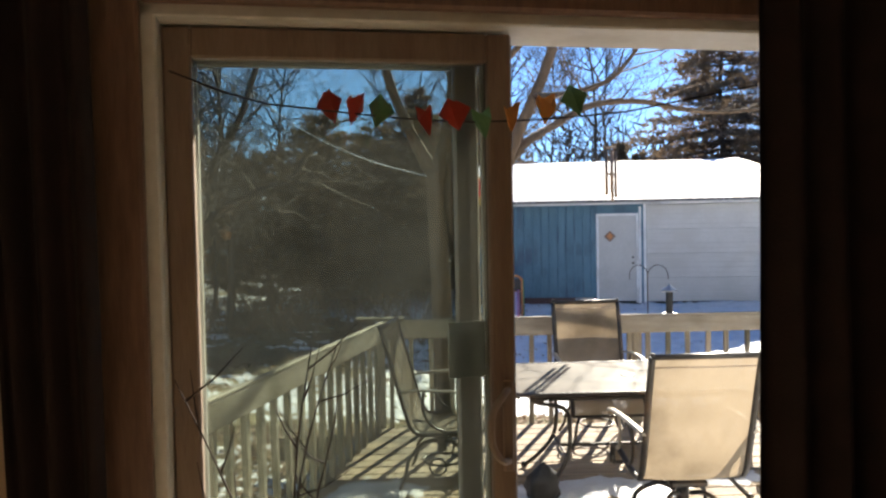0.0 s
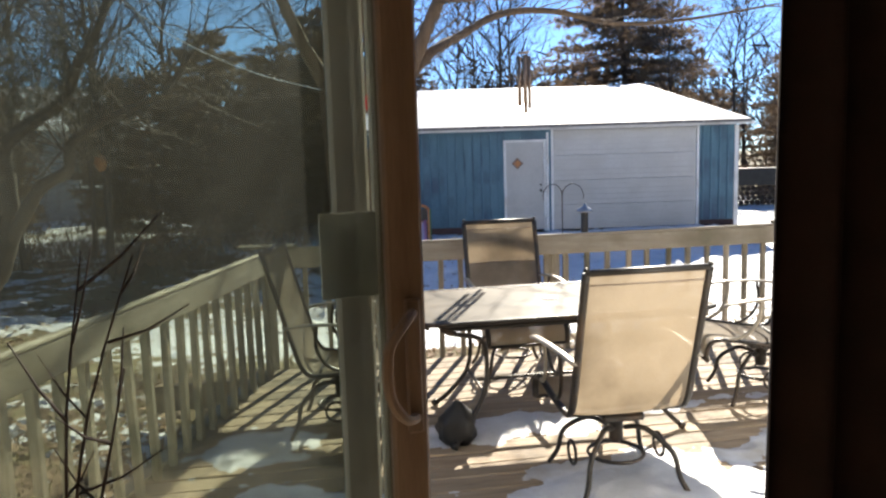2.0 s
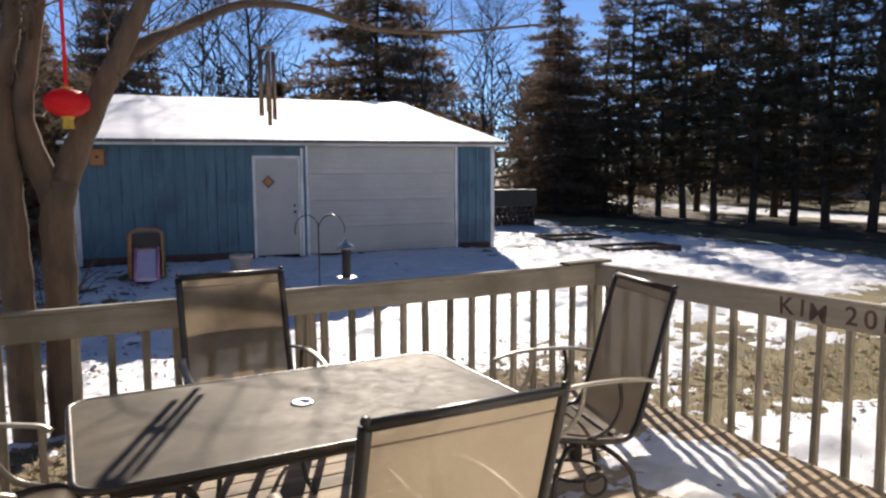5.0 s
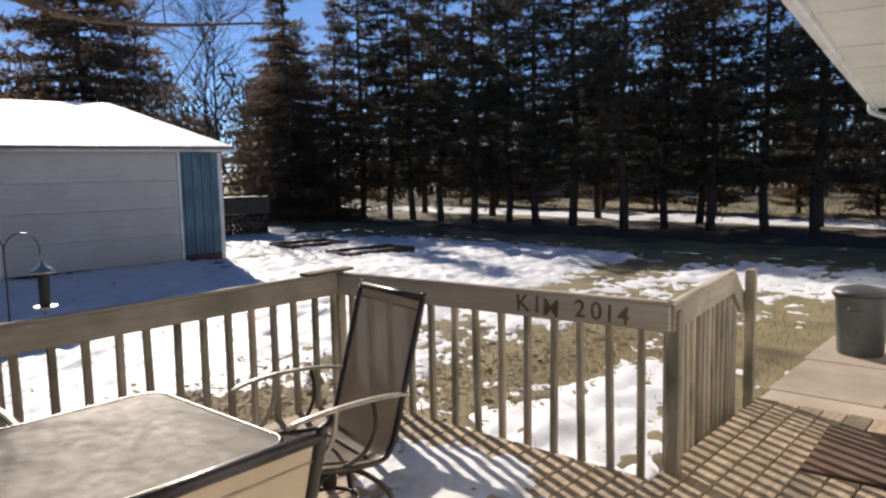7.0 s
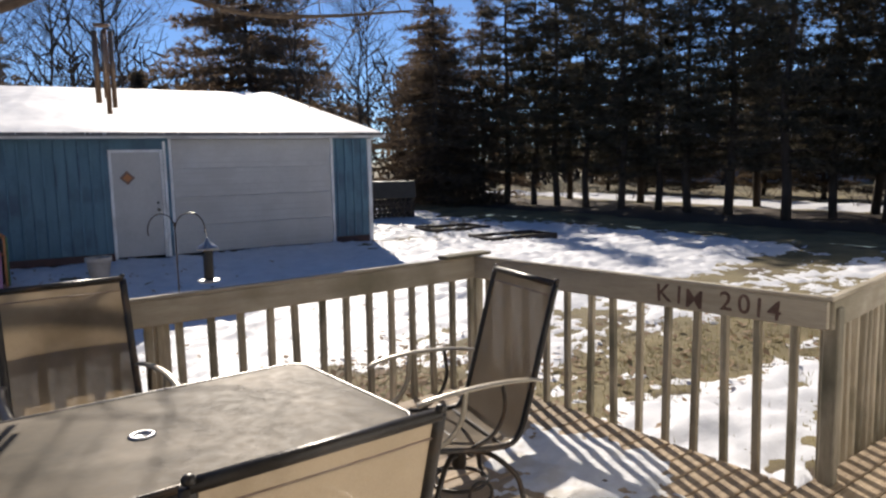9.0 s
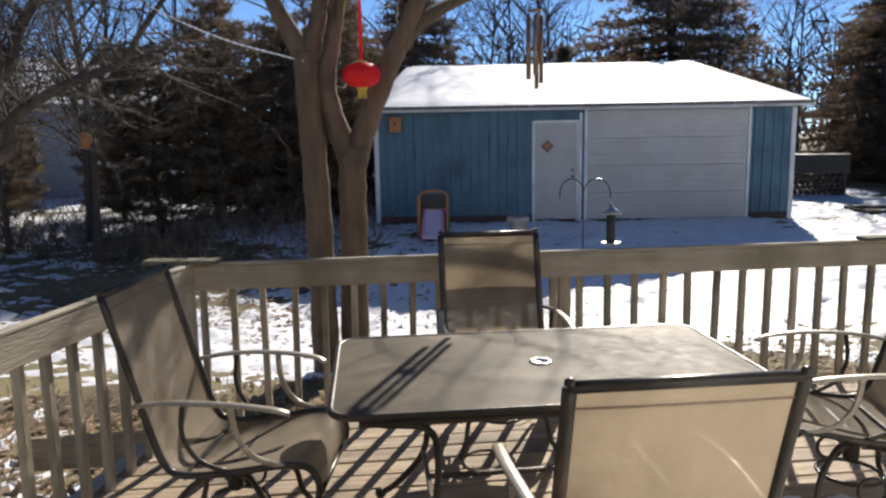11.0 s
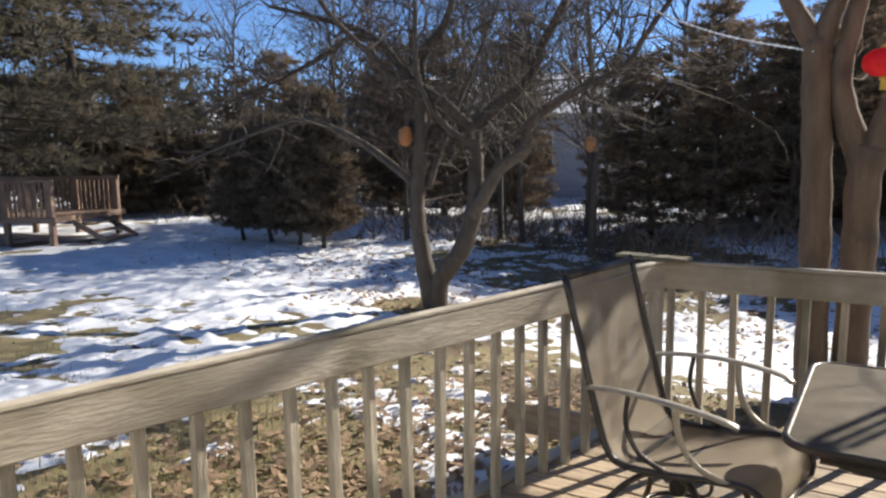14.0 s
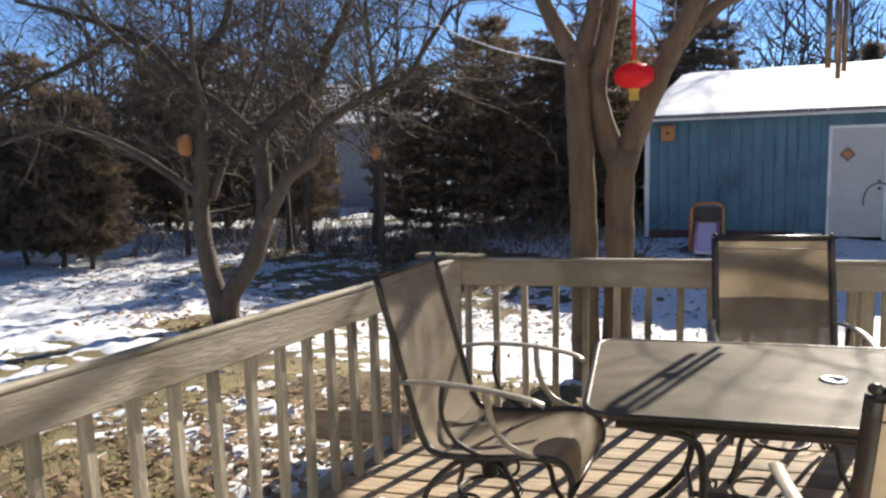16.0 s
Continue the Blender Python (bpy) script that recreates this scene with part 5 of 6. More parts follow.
def grow(s, rng, p, d, length, r, depth, up=0.25, kink=0.35, fork=3, thin_to=0.003):
    """A crooked branch with ever finer side branches."""
    steps = 4 if depth > 1 else 3
    pts, rs = [p], [r]
    for i in range(steps):
        d = (d + Vector((rng.uniform(-kink, kink), rng.uniform(-kink, kink), rng.uniform(-kink, kink) + up * 0.3))).normalized()
        p = p + d * length / steps
        pts.append(p)
        rs.append(max(thin_to, r * (1 - 0.62 * (i + 1) / steps)))
        if depth > 0 and i > 0 or depth > 2:
            for _ in range(fork if i else 1):
                if rng.random() < 0.8:
                    side = (d * rng.uniform(0.2, 0.8) + Vector((rng.uniform(-1, 1), rng.uniform(-1, 1), rng.uniform(-0.45, 0.8)))).normalized()
                    grow(s, rng, p, side, length * rng.uniform(0.42, 0.7), max(thin_to, rs[-1] * 0.62), depth - 1, up, kink, fork, thin_to)
    s.tube(pts, rs, 7 if r > 0.05 else (5 if r > 0.02 else 3), ends=False)


def limb(s, pts, r0, r1, n=10, steps=5):
    line = smooth_path(pts, steps)
    k = len(line) - 1
    rs = [(r0 + (r1 - r0) * i / k) * (1 + 0.05 * math.sin(i * 1.9)) for i in range(k + 1)]
    s.tube(line, rs, n)
    return line


# the maple by the railing: two trunks that fork
MZ = -0.95
maple = thing("maple_tree", "twin-trunked maple with smooth brown bark, bare in winter", "maple tree", pose(0, 0, 0))
rng = random.Random(8)
s = Shape()
limb(s, [(-0.37, 6.62, MZ), (-0.378, 6.6, 0.0), (-0.385, 6.6, 0.7), (-0.40, 6.6, 1.3), (-0.43, 6.6, 1.9), (-0.45, 6.6, 2.4)], 0.132, 0.108, 14)
part("trunk", s, BARK_MAPLE, maple, smooth=True)
s = Shape()
limb(s, [(-0.10, 6.72, MZ), (-0.09, 6.7, 0.0), (-0.07, 6.68, 0.7), (-0.07, 6.66, 1.25), (-0.02, 6.64, 1.55)], 0.138, 0.128, 14)
part("trunk", s, BARK_MAPLE, maple, smooth=True)
limbs = [([(-0.44, 6.6, 2.3), (-0.58, 6.6, 2.58), (-0.72, 6.6, 2.85), (-1.0, 6.7, 3.6), (-1.2, 6.9, 4.8), (-1.1, 7.0, 6.2)], 0.095, 0.03),
         ([(-0.42, 6.6, 2.3), (-0.36, 6.6, 2.55), (-0.29, 6.6, 2.85), (-0.2, 6.6, 3.8), (-0.4, 6.5, 5.2), (-0.3, 6.3, 6.6)], 0.095, 0.03),
         ([(-0.06, 6.66, 1.35), (-0.20, 6.64, 1.75), (-0.27, 6.62, 2.1), (-0.20, 6.62, 2.5), (-0.12, 6.62, 2.9), (0.05, 6.7, 4.0), (0.3, 7.0, 5.6)], 0.115, 0.03),
         ([(-0.05, 6.66, 1.40), (0.12, 6.62, 1.85), (0.32, 6.58, 2.3), (0.58, 6.55, 2.85), (0.95, 6.5, 3.7), (1.2, 6.4, 4.8), (1.3, 6.2, 6.2)], 0.12, 0.03),
         ([(0.40, 6.56, 2.42), (0.68, 6.75, 2.72), (1.1, 7.2, 2.98), (1.7, 7.5, 3.3), (2.4, 7.6, 3.35), (3.24, 7.6, 3.2), (4.2, 7.6, 3.25), (5.5, 7.6, 3.45)], 0.07, 0.012),
         ([(0.78, 6.5, 3.25), (1.0, 5.8, 3.15), (1.25, 4.9, 3.12), (1.4, 4.3, 3.35)], 0.045, 0.012),
         ([(-0.30, 6.6, 2.9), (0.4, 6.0, 3.6), (1.1, 5.4, 4.2), (1.8, 5.0, 4.5)], 0.05, 0.015)]
for pts, r0, r1 in limbs:
    s = Shape()
    line = limb(s, pts, r0, r1, 11)
    for i in range(len(line) // 3, len(line), 2):
        d = (line[min(i + 1, len(line) - 1)] - line[i - 1]).normalized()
        for _ in range(2):
            side = (d * 0.5 + Vector((rng.uniform(-1, 1), rng.uniform(-1, 1), rng.uniform(-0.5, 0.9)))).normalized()
            grow(s, rng, line[i], side, rng.uniform(0.5, 1.2), 0.011, 1 if i % 4 else 2, 0.2, 0.35, 2, 0.0022)
    part("limb", s, BARK_MAPLE, maple, smooth=True)

# the spreading apple tree on the lawn
apple = thing("apple_tree", "spreading crooked apple tree, bare, with many twigs", "apple tree", pose(0, 0, 0))
rng = random.Random(17)
AX, AY, AZ = -4.82, 7.66, -0.56
alimbs = [([(AX, AY, AZ), (-4.88, 7.62, -0.17), (-4.97, 7.6, 0.33), (-5.03, 7.6, 0.88), (-4.95, 7.6, 1.69), (-4.94, 7.6, 2.22), (-4.90, 7.6, 2.74), (-4.58, 7.7, 3.21), (-4.4, 7.9, 4.4)], 0.155, 0.03),
          ([(AX + 0.08, AY, AZ), (-4.72, 7.62, -0.10), (-4.37, 7.6, 0.36), (-4.18, 7.6, 0.90), (-4.16, 7.6, 1.4), (-4.15, 7.6, 1.83), (-3.83, 7.6, 2.11), (-3.46, 7.6, 2.37), (-3.27, 7.6, 2.78), (-3.01, 7.6, 3.20), (-2.7, 7.7, 4.2)], 0.15, 0.03),
          ([(-4.18, 7.58, 0.8), (-4.01, 7.5, 1.01), (-3.78, 7.5, 1.36), (-3.46, 7.5, 1.56), (-3.41, 7.5, 1.84), (-3.10, 7.5, 2.07), (-2.71, 7.5, 2.25), (-2.31, 7.5, 2.41), (-2.13, 7.5, 2.67), (-1.8, 7.5, 3.1)], 0.10, 0.02),
          ([(-4.15, 7.58, 1.78), (-4.47, 7.4, 2.13), (-4.96, 7.4, 2.46), (-5.48, 7.4, 2.98), (-6.25, 7.4, 3.28), (-7.26, 7.4, 3.57)], 0.085, 0.02),
          ([(-5.03, 7.6, 1.15), (-5.81, 7.6, 1.65), (-6.47, 7.6, 1.93), (-6.94, 7.6, 2.04), (-7.72, 7.6, 1.91), (-9.51, 7.6, 1.45)], 0.065, 0.015),
          ([(-5.48, 7.4, 2.98), (-6.05, 7.6, 3.06), (-6.67, 7.6, 2.81), (-7.51, 7.6, 2.57), (-9.04, 7.6, 2.18)], 0.06, 0.015),
          ([(-4.94, 7.6, 2.2), (-5.4, 7.3, 2.7), (-5.9, 7.0, 3.3), (-6.2, 6.8, 4.0)], 0.06, 0.018),
          ([(-4.15, 7.6, 1.6), (-4.5, 7.4, 1.9), (-4.7, 7.2, 2.4), (-4.6, 7.0, 3.1), (-4.4, 6.8, 3.9)], 0.05, 0.018),
          ([(-4.9, 7.65, 1.1), (-4.75, 7.9, 1.8), (-4.6, 8.3, 2.6), (-4.3, 8.6, 3.6)], 0.06, 0.018)]
for pts, r0, r1 in alimbs:
    s = Shape()
    line = limb(s, pts, r0 * 0.9, r1 * 1.15, 9)
    for i in range(int(len(line) * 0.35), len(line)):
        d = (line[min(i + 1, len(line) - 1)] - line[i - 1]).normalized()
        for _ in range(2 if i % 2 else 1):
            side = (d * 0.35 + Vector((rng.uniform(-1, 1), rng.uniform(-1, 1), rng.uniform(-0.6, 1.0)))).normalized()
            grow(s, rng, line[i], side, rng.uniform(0.55, 1.25), 0.014, 2, 0.1, 0.45, 2, 0.0026)
    part("limb", s, BARK_APPLE, apple, smooth=True)
feed2 = thing("orange_feeder", "small round orange feeder hanging in the apple tree", "bird feeder", pose(-5.12, 7.5, 1.76))
part("globe", Shape().turned([(0.02, -0.13), (0.075, -0.10), (0.09, 0.0), (0.075, 0.09), (0.02, 0.12)], 16), ORANGE_WOOD, feed2, smooth=True)
part("cord", Shape().tube([(0, 0, 0.11), (0.03, 0.05, 0.35)], 0.004, 5), TWIG, feed2)

feed3 = thing("orange_feeder", "round orange feeder hung on a slim trunk", "bird feeder", pose(-4.50, 12.33, 1.66))
part("globe", Shape().turned([(0.02, -0.15), (0.08, -0.11), (0.11, 0.0), (0.085, 0.11), (0.02, 0.14)], 16), ORANGE_WOOD, feed3, smooth=True)
part("cord", Shape().tube([(0, 0, 0.13), (0.0, 0.04, 0.45)], 0.004, 5), TWIG, feed3)

# dark brown sheet under the row of pines, stands in for their shade
PINE_SHADE = surface("pine_shade_brown", (0.045, 0.030, 0.021), (0.085, 0.058, 0.038), 5, 0.95, 0.6, fine=14, spread=0)
shade_edge = lambda x, y: 2.6 + 0.9 * fbm(x, y, 0.4, 23, 4) - np.abs(x - 20.6 + 0.05 * (y - 10))
thing("needle_bed", "dark brown sheet for the shade under the pines", "needles", kind="stuff", smooth=True, material=PINE_SHADE,
      shape=sheet(16.5, 25, -4, 24, 0.2, lambda x, y: ground_z(x, y) + 0.012 + 0.03 * np.clip(shade_edge(x, y), -0.2, 0.6), skip=lambda x, y: shade_edge(x, y) < 0))

# slim bare trees and brush behind, and bare crowns above the shed
def bare_tree(rng, height, r):
    s = Shape()
    line = limb(s, [(0, 0, -0.15), (rng.uniform(-.1, .1), rng.uniform(-.1, .1), height * 0.3), (rng.uniform(-.3, .3), rng.uniform(-.3, .3), height * 0.65), (rng.uniform(-.4, .4), rng.uniform(-.4, .4), height)], r, r * 0.12, 7)
    for i in range(int(len(line) * 0.3), len(line)):
        for _ in range(3):
            a = rng.uniform(0, 6.28)
            side = Vector((math.cos(a), math.sin(a), rng.uniform(0.5, 1.3))).normalized()
            grow(s, rng, line[i], side, height * rng.uniform(0.14, 0.26), r * 0.3, 2, 0.4, 0.3, 2, 0.006)
    return s.mesh("wood", BARK_APPLE, True)


bare_meshes = [bare_tree(random.Random(70 + k), 8.0, 0.085) for k in range(3)]
bare_places = [(-4.53, 12.5, 0.95), (-6.9, 13.5, 0.8), (-6.3, 13.3, 0.75), (-8.7, 12.6, 0.75), (-7.6, 15.0, 0.9), (-5.4, 14.5, 0.8), (-9.3, 16.5, 0.95), (-5.0, 21, 1.1), (-7.5, 22, 1.1), (-11, 20, 1.1), (-14, 19, 1.1),
               (4.0, 33, 1.25), (8.8, 36, 1.7), (6.0, 36, 1.3), (7.5, 38, 1.3), (16.5, 27.2, 1.0), (15.2, 29.5, 1.05), (17.8, 28.5, 1.0), (1.0, 34, 1.2), (-2.5, 30, 1.2), (10.5, 40, 1.4), (-12.5, 15.0, 0.85), (-16, 22, 1.1), (-20, 24, 1.2), (-24, 22, 1.2), (-27, 16, 1.1)]
for i, (x, y, sc) in enumerate(bare_places):
    t = thing("bare_tree", "slim leafless tree in the woods beyond the lawn", "tree", pose(x, y, float(ground_z(np.array(x), np.array(y))), rz=47 * i) @ Matrix.Scale(sc, 4), group="bare trees")
    part("wood", bare_meshes[i % 3], None, t)
brush = Shape()
rng = random.Random(5)
for _ in range(520):
    a = rng.random()
    if a < 0.55:
        x, y = rng.uniform(-10, 0.2), rng.uniform(12.3, 15.5)
    elif a < 0.8:
        x, y = rng.uniform(-22, -9), rng.uniform(12.5, 22)
    else:
        x, y = rng.uniform(24, 30), rng.uniform(-2, 26)
    z = float(ground_z(np.array(x), np.array(y)))
    p = Vector((x, y, z - 0.02))
    for k in range(3):
        e = p + Vector((rng.uniform(-0.7, 0.7), rng.uniform(-0.7, 0.7), rng.uniform(0.25, 1.0)))
        brush.tube([p, p.lerp(e, 0.55) + Vector((0, 0, 0.08)), e], [0.011, 0.007, 0.003], 3, ends=False)
thing("brush", "dry tangled brush under the trees", "brush", kind="stuff", shape=brush, material=BRUSH)

# far woods that close the view
woods = Shape()
rng = random.Random(6)
WOODS = surface("far_winter_woods", (0.035, 0.028, 0.024), (0.075, 0.06, 0.05), 0.3, 0.95, 0.0, spread=0)
for i in range(760):
    a = radians(rng.uniform(-60, 175))
    r = rng.uniform(42, 62)
    x, y = r * math.cos(a), r * math.sin(a)
    h = rng.uniform(4.5, 8.5)
    z = -0.2
    woods.tube([(x, y, z), (x + rng.uniform(-.4, .4), y, z + h)], [0.12, 0.03], 4, ends=False)
    for _ in range(34):
        p = Vector((x + rng.uniform(-1.3, 1.3), y + rng.uniform(-1.3, 1.3), z + h * rng.uniform(0.02, 1.0)))
        e = p + Vector((rng.uniform(-0.8, 0.8), rng.uniform(-0.8, 0.8), rng.uniform(-0.1, 1.1)))
        woods.tube([p, e], [0.09, 0.02], 3, ends=False)
thing("far_woods", "brown leafless woods in the distance", "woods", kind="stuff", shape=woods, material=WOODS)

# rope with pale beads from the maple to the apple tree
rope = thing("bead_rope", "pale beaded rope strung between the two trees", "rope", pose(0, 0, 0))
line = smooth_path([(-0.46, 6.50, 2.30), (-1.3, 6.95, 2.58), (-2.2, 7.45, 3.05), (-3.3, 8.0, 3.85), (-4.78, 7.75, 4.4)], 14)
part("line", Shape().tube(line, 0.006, 5), PAINT_WHITE, rope)
bead_ = Shape().turned([(0.003, -0.012), (0.011, -0.006), (0.011, 0.006), (0.003, 0.012)], 6).mesh("bead", PAINT_WHITE)
for i in range(0, 42):
    part("bead", bead_, None, rope, m=pose(*line[i]))

# red lantern on its ribbon
lantern = thing("red_lantern", "round red lantern with gold tassel hanging in the maple", "lantern", pose(0.05, 6.30, 2.16))
prof = [(0.045, -0.105), (0.10, -0.09), (0.155, -0.045), (0.165, 0.0), (0.155, 0.045), (0.10, 0.09), (0.045, 0.105)]
lan = Shape()
n = 24
for r, z in prof:
    for k in range(n):
        a = 2 * math.pi * k / n
        q = r * (1 + 0.035 * (1 if k % 2 else -1))
        lan.v.append((q * math.cos(a), q * math.sin(a), z))
lan.f += [(i * n + k, i * n + (k + 1) % n, (i + 1) * n + (k + 1) % n, (i + 1) * n + k) for i in range(len(prof) - 1) for k in range(n)]
part("shade", lan, RED_PAPER, lantern, "ribbed red fabric shade", smooth=True)
for z0, z1 in ((-0.125, -0.10), (0.10, 0.122)):
    part("collar", Shape().turned([(0.045, z0), (0.05, (z0 + z1) / 2), (0.045, z1)], 16), GOLD, lantern)
tas = Shape()
for k in range(14):
    a = 2 * math.pi * k / 14
    tas.tube([(0.03 * math.cos(a), 0.03 * math.sin(a), -0.12), (0.036 * math.cos(a), 0.036 * math.sin(a), -0.20)], 0.006, 4)
part("tassel", tas, GOLD, lantern, "gold tassel")
part("ribbon", Shape().box((-0.014, -0.003, 0.118), (0.014, 0.003, 1.05), 0.001), RED_PAPER, lantern, "long red ribbon")

# ---- things round the yard ----
TIMBER = surface("dark_wet_timber", (0.05, 0.035, 0.026), (0.10, 0.075, 0.055), 3, 0.85, 0.4, stretch=(1, 6, 6))
for (x, y, w, d, rz) in ((12.2, 15.4, 1.7, 1.2, -8), (11.9, 12.7, 1.9, 1.0, -8)):
    bed = thing("garden_bed", "low raised garden bed of dark wet timbers", "garden bed", pose(x, y, -0.34, rz=rz), group="garden beds")
    for lo, hi in (((-w / 2, -d / 2, 0), (w / 2, -d / 2 + 0.09, 0.17)), ((-w / 2, d / 2 - 0.09, 0), (w / 2, d / 2, 0.17)), ((-w / 2, -d / 2 + 0.09, 0), (-w / 2 + 0.09, d / 2 - 0.09, 0.16)), ((w / 2 - 0.09, -d / 2 + 0.09, 0), (w / 2, d / 2 - 0.09, 0.16))):
        part("timber", Shape().box(lo, hi, 0.01), TIMBER, bed)
    part("soil", Shape().box((-w / 2 + 0.09, -d / 2 + 0.09, 0), (w / 2 - 0.09, d / 2 - 0.09, 0.10), 0.02), GRASS, bed)
stack = thing("covered_woodpile", "dark tarp-covered woodpile beyond the shed", "woodpile", pose(12.9, 19.6, -0.32, rz=-30))
tp = Shape()
tp.prism([(-0.85, -0.45), (0.85, -0.45), (0.9, 0.45), (-0.9, 0.45)], 0.75, 1.28)
part("tarp", tp, BLACK, stack, "black tarpaulin")
part("rack", Shape().box((-0.8, -0.4, 0.0), (-0.72, 0.4, 0.76), 0.01).box((0.72, -0.4, 0.0), (0.8, 0.4, 0.76), 0.01).box((-0.72, -0.4, 0.05), (0.72, 0.4, 0.12), 0.01), TIMBER, stack)
log_ = Shape().turned([(0.07, -0.36), (0.075, -0.35), (0.075, 0.35), (0.07, 0.36)], 8, pose(0, 0, 0, rx=90)).mesh("log", BARK_PINE)
for i in range(9):
    for k in range(4):
        part("log", log_, None, stack, m=pose(-0.64 + 0.158 * i + 0.05 * (k % 2), random.uniform(-0.03, 0.03), 0.20 + 0.145 * k))
ndeck = thing("neighbour_deck", "raised brown wooden deck of the neighbouring house", "deck", pose(-16.6, 9.2, -0.32, rz=22))
WOOD_RED = surface("reddish_deck_wood", (0.16, 0.10, 0.07), (0.27, 0.18, 0.125), 3, 0.8, 0.2)
part("platform", Shape().box((-2.6, -1.2, 0.50), (1.25, 1.3, 0.62), 0.01), WOOD_RED, ndeck)
for x in (-2.4, -1.2, 0.0, 1.1):
    for y in (-1.1, 1.2):
        part("post", Shape().box((x - 0.06, y - 0.06, 0), (x + 0.06, y + 0.06, 1.42), 0.008), WOOD_RED, ndeck)
for y in (-1.14, 1.16):
    part("rail", Shape().box((-2.6, y, 1.36), (1.2, y + 0.06, 1.44), 0.008), WOOD_RED, ndeck)
slat_ = Shape().box((-0.03, 0, 0.62), (0.03, 0.03, 1.36), 0.005).mesh("slat", WOOD_RED)
for i in range(30):
    for y in (-1.12, 1.18):
        part("slat", slat_, None, ndeck, m=pose(-2.5 + 0.125 * i, y, 0))
for i in range(3):
    part("stair_tread", Shape().box((1.26 + 0.26 * i, -0.6, 0.40 - 0.16 * i), (1.54 + 0.26 * i, 0.5, 0.44 - 0.16 * i), 0.008), WOOD_RED, ndeck)
for y in (-0.64, 0.5):
    part("stair_stringer", Shape().add([(1.25, y, 0.40), (2.05, y, 0.0), (2.05, y, 0.12), (1.25, y, 0.55), (1.25, y + 0.04, 0.40), (2.05, y + 0.04, 0.0), (2.05, y + 0.04, 0.12), (1.25, y + 0.04, 0.55)], [(0, 1, 2, 3), (7, 6, 5, 4), (0, 4, 5, 1), (1, 5, 6, 2), (2, 6, 7, 3), (3, 7, 4, 0)]), WOOD_RED, ndeck)


def house(label, m, w, d, h, ridge, wallm):
    hs = thing("house", label, "house", m, group="neighbouring houses")
    part("wall", Shape().box((-w / 2, 0, 0), (w / 2, d, h), 0.01), wallm, hs)
    part("roof", Shape().add([(-w / 2 - .3, -.35, h), (w / 2 + .3, -.35, h), (w / 2 + .3, d / 2, ridge), (-w / 2 - .3, d / 2, ridge), (w / 2 + .3, d + .35, h), (-w / 2 - .3, d + .35, h)],
                             [(0, 1, 2, 3), (3, 2, 4, 5), (1, 4, 2), (0, 3, 5), (0, 5, 4, 1)]), SNOW_OLD, hs)
    for x in (-w * 0.3, 0.0, w * 0.3):
        wd = part("window", Shape().box((x - 0.5, -0.05, h * 0.38), (x + 0.5, -0.001, h * 0.8), 0.01), PAINT_WHITE, hs)
        part("pane", Shape().box((x - 0.43, -0.058, h * 0.41), (x + 0.43, -0.051, h * 0.77), 0.003), BLACK, wd)
    return hs


BLUEGREY = surface("blue_grey_siding", (0.26, 0.30, 0.36), (0.36, 0.40, 0.46), 2, 0.6, 0.1, stretch=(0.4, 0.4, 6))
house("pale blue-grey house glimpsed through the trees", pose(-11.0, 24.5, -0.3, rz=24), 9, 7, 3.2, 5.0, BLUEGREY)
house("pale house far beyond the lawn", pose(-38, 30, -0.2, rz=50), 10, 7, 3.2, 5.2, BLUEGREY)
house("distant pale house behind the pines", pose(40, 22, -0.2, rz=-60), 11, 7, 2.6, 4.2, BLUEGREY)

# leaf litter, grass blades and stalks on the near lawn
LEAF = surface("dead_leaves", (0.18, 0.115, 0.066), (0.40, 0.275, 0.17), 3, 0.85, 0.0, thin=0.2, spread=0)
litter, grass = Shape(), Shape()
rng = random.Random(9)


def scatter(cx, cy, rx, ry):
    x, y = rng.gauss(cx, rx), rng.gauss(cy, ry)
    return x, y


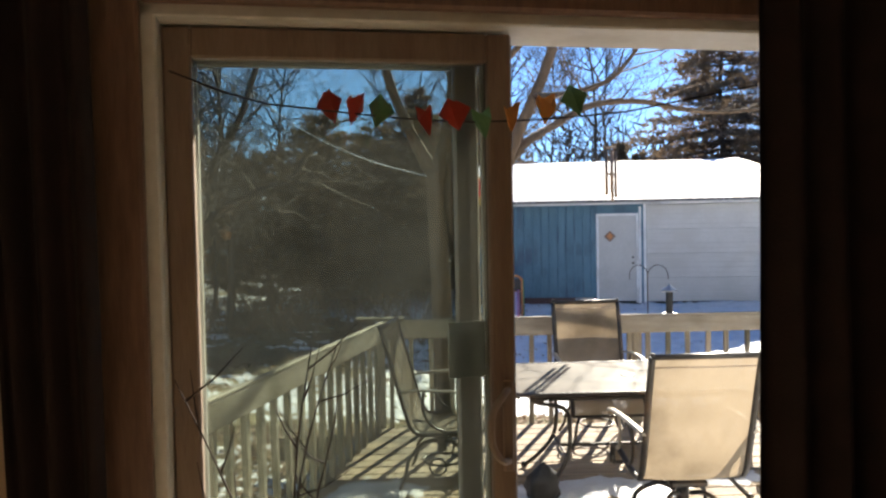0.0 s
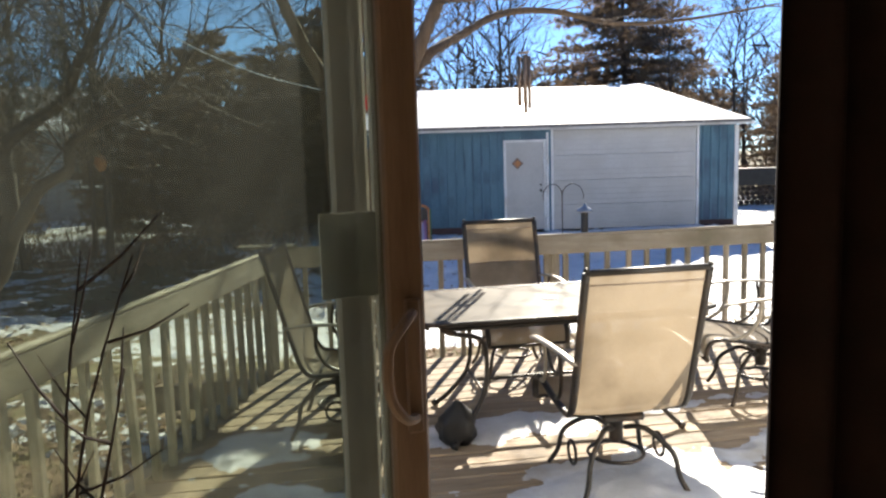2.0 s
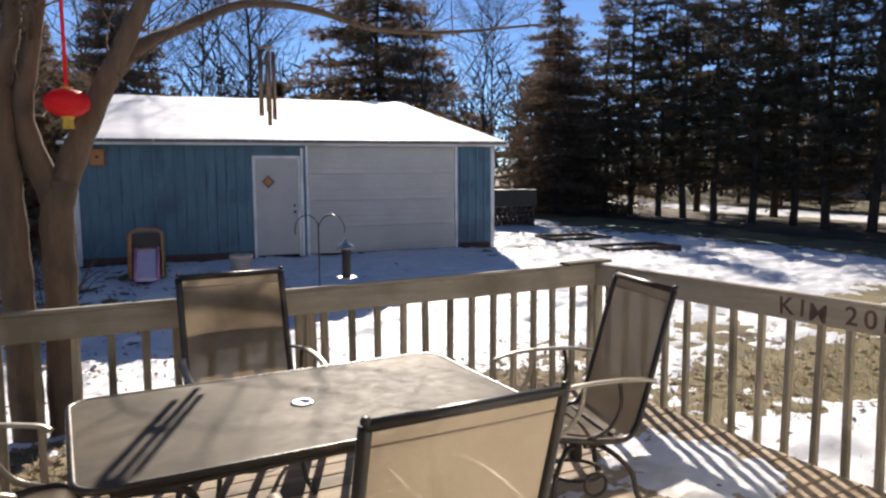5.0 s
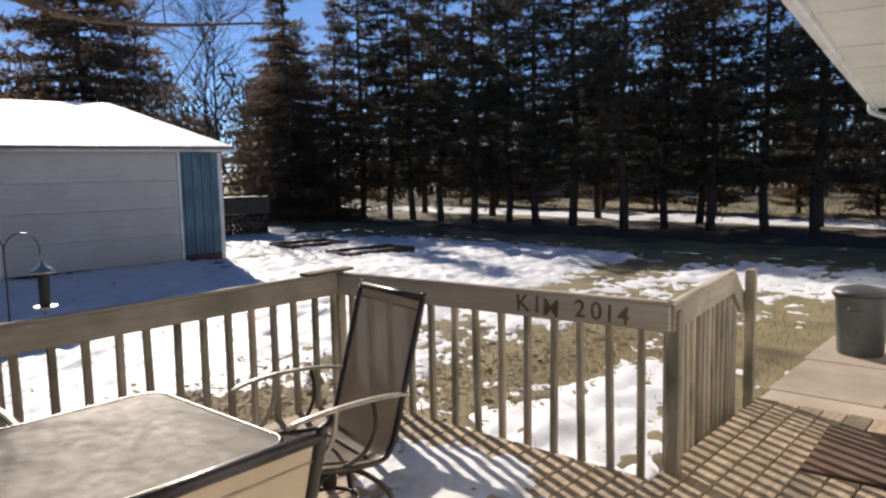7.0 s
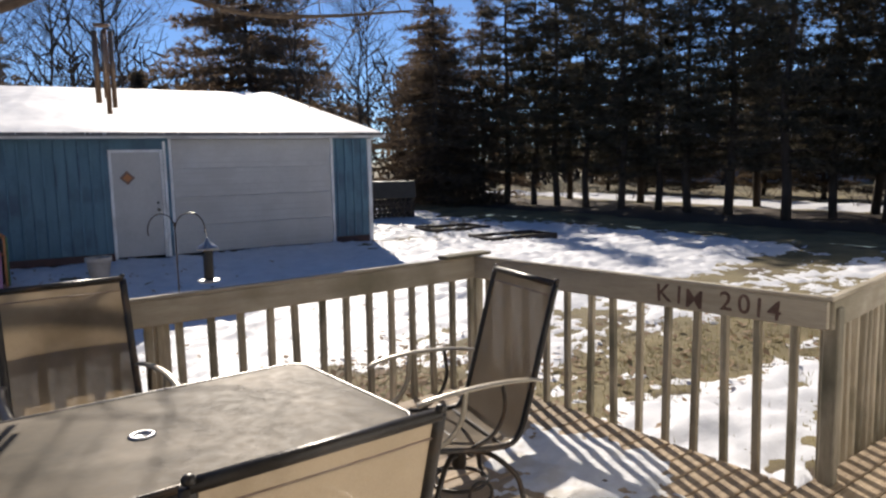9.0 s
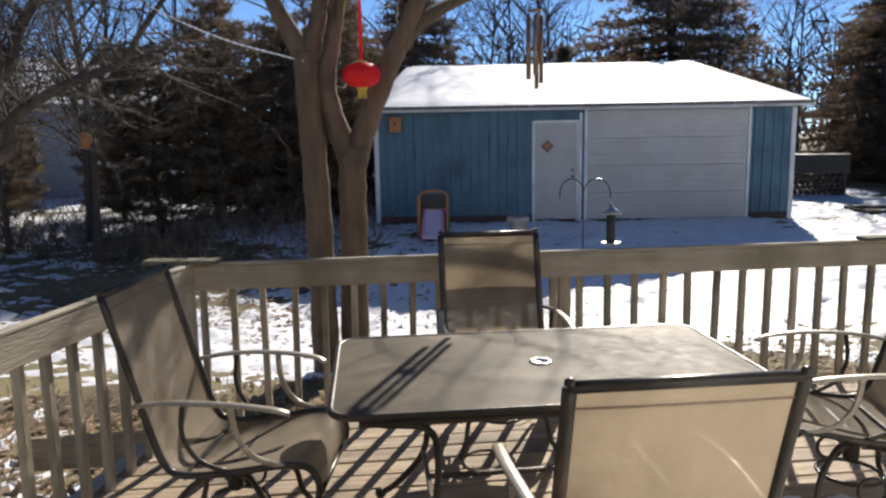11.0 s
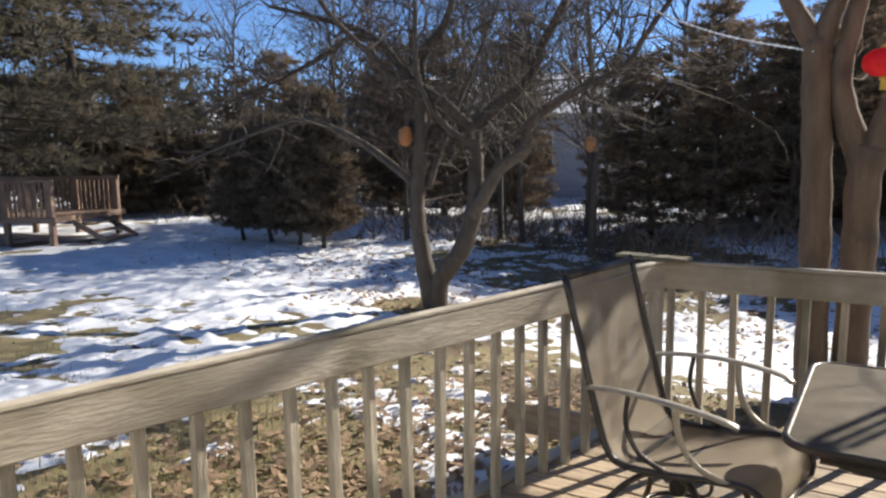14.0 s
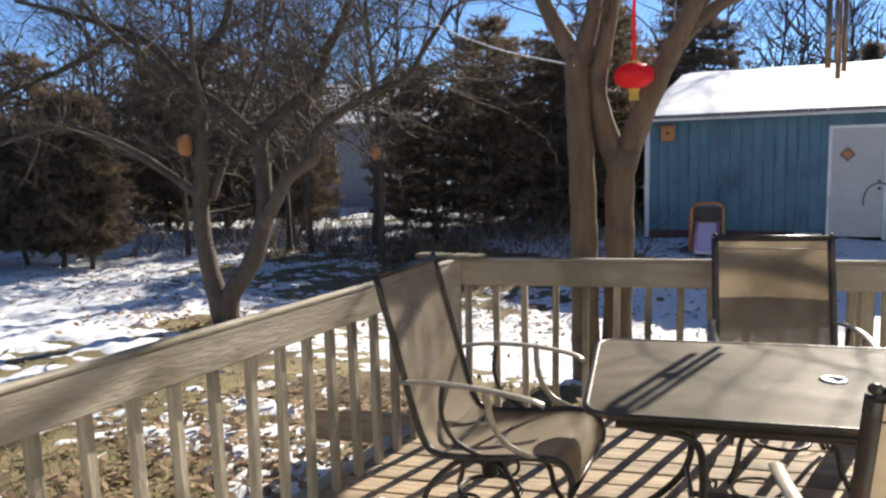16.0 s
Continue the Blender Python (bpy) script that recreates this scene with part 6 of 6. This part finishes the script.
beds_ = [(-2.4, 2.4, 0.9, 1.4, 4200), (-0.6, 5.0, 1.6, 0.6, 1500), (2.4, 5.5, 1.8, 0.7, 1700), (6.0, 4.2, 1.8, 0.5, 500), (-4.8, 7.7, 0.8, 0.5, 500), (-6.5, 9.5, 2.5, 1.5, 900), (-3.0, 10.8, 2.6, 1.5, 2600), (-3.5, 13.4, 3.2, 0.9, 1800)]
for cx, cy, rx, ry, n in beds_:
    for _ in range(n):
        x, y = scatter(cx, cy, rx, ry)
        if bool(bare(np.array(x), np.array(y))):
            continue
        z = float(ground_z(np.array(x), np.array(y))) + max(0.0, float(snow_depth(np.array(x), np.array(y)))) + 0.022
        a, w, t1, t2 = rng.uniform(0, 6.28), rng.uniform(0.02, 0.05), rng.uniform(-0.5, 0.5), rng.uniform(-0.5, 0.5)
        c, s_ = math.cos(a), math.sin(a)
        litter.add([(x + w * (u * c - v * s_), y + w * (u * s_ + v * c), z + w * (u * t1 + v * t2) + 0.01) for u, v in ((-1.2, 0), (-0.1, -0.6), (1.2, 0.1), (0.1, 0.6))], [(0, 1, 2, 3)])
thing("leaf_litter", "scattered dead brown leaves on grass and snow", "leaves", kind="stuff", shape=litter, material=LEAF)
for cx, cy, rx, ry, n in ((-2.5, 2.2, 1.2, 1.6, 9000), (7.0, 3.6, 2.4, 1.1, 6000), (2.5, 5.8, 2.0, 0.8, 2500), (-5.5, 2.5, 2.2, 1.4, 5000), (-0.5, 5.2, 1.5, 0.6, 2000)):
    for _ in range(n):
        x, y = scatter(cx, cy, rx, ry)
        if bool(bare(np.array(x), np.array(y))) or float(snow_depth(np.array(x), np.array(y))) > 0.02:
            continue
        z = float(ground_z(np.array(x), np.array(y)))
        a, h, l = rng.uniform(0, 6.28), rng.uniform(0.03, 0.08), rng.uniform(0.0, 0.05)
        grass.add([(x - 0.005 * math.sin(a), y + 0.005 * math.cos(a), z), (x + 0.005 * math.sin(a), y - 0.005 * math.cos(a), z), (x + l * math.cos(a), y + l * math.sin(a), z + h)], [(0, 1, 2)])
STRAW = surface("straw_grass", (0.17, 0.145, 0.065), (0.31, 0.265, 0.135), 2, 0.9, 0.0, thin=0.3, spread=0)
thing("dry_grass", "short straw-coloured winter grass", "grass", kind="stuff", shape=grass, material=STRAW)

# ---- deck boards ----
y = -0.30
while y < 3.97:
    x0 = left_edge(y + 0.07) - 0.15
    x1 = 3.53 if y > 1.62 else 5.25
    bd = Shape().box((x0, 0, -0.038), (x1, 0.137, 0.0), 0.006).mesh("board", WOOD_DECK)
    part("board", bd, None, deck, m=pose(0, y, random.uniform(-0.002, 0.001), rx=random.uniform(-0.4, 0.4)))
    y += 0.1445
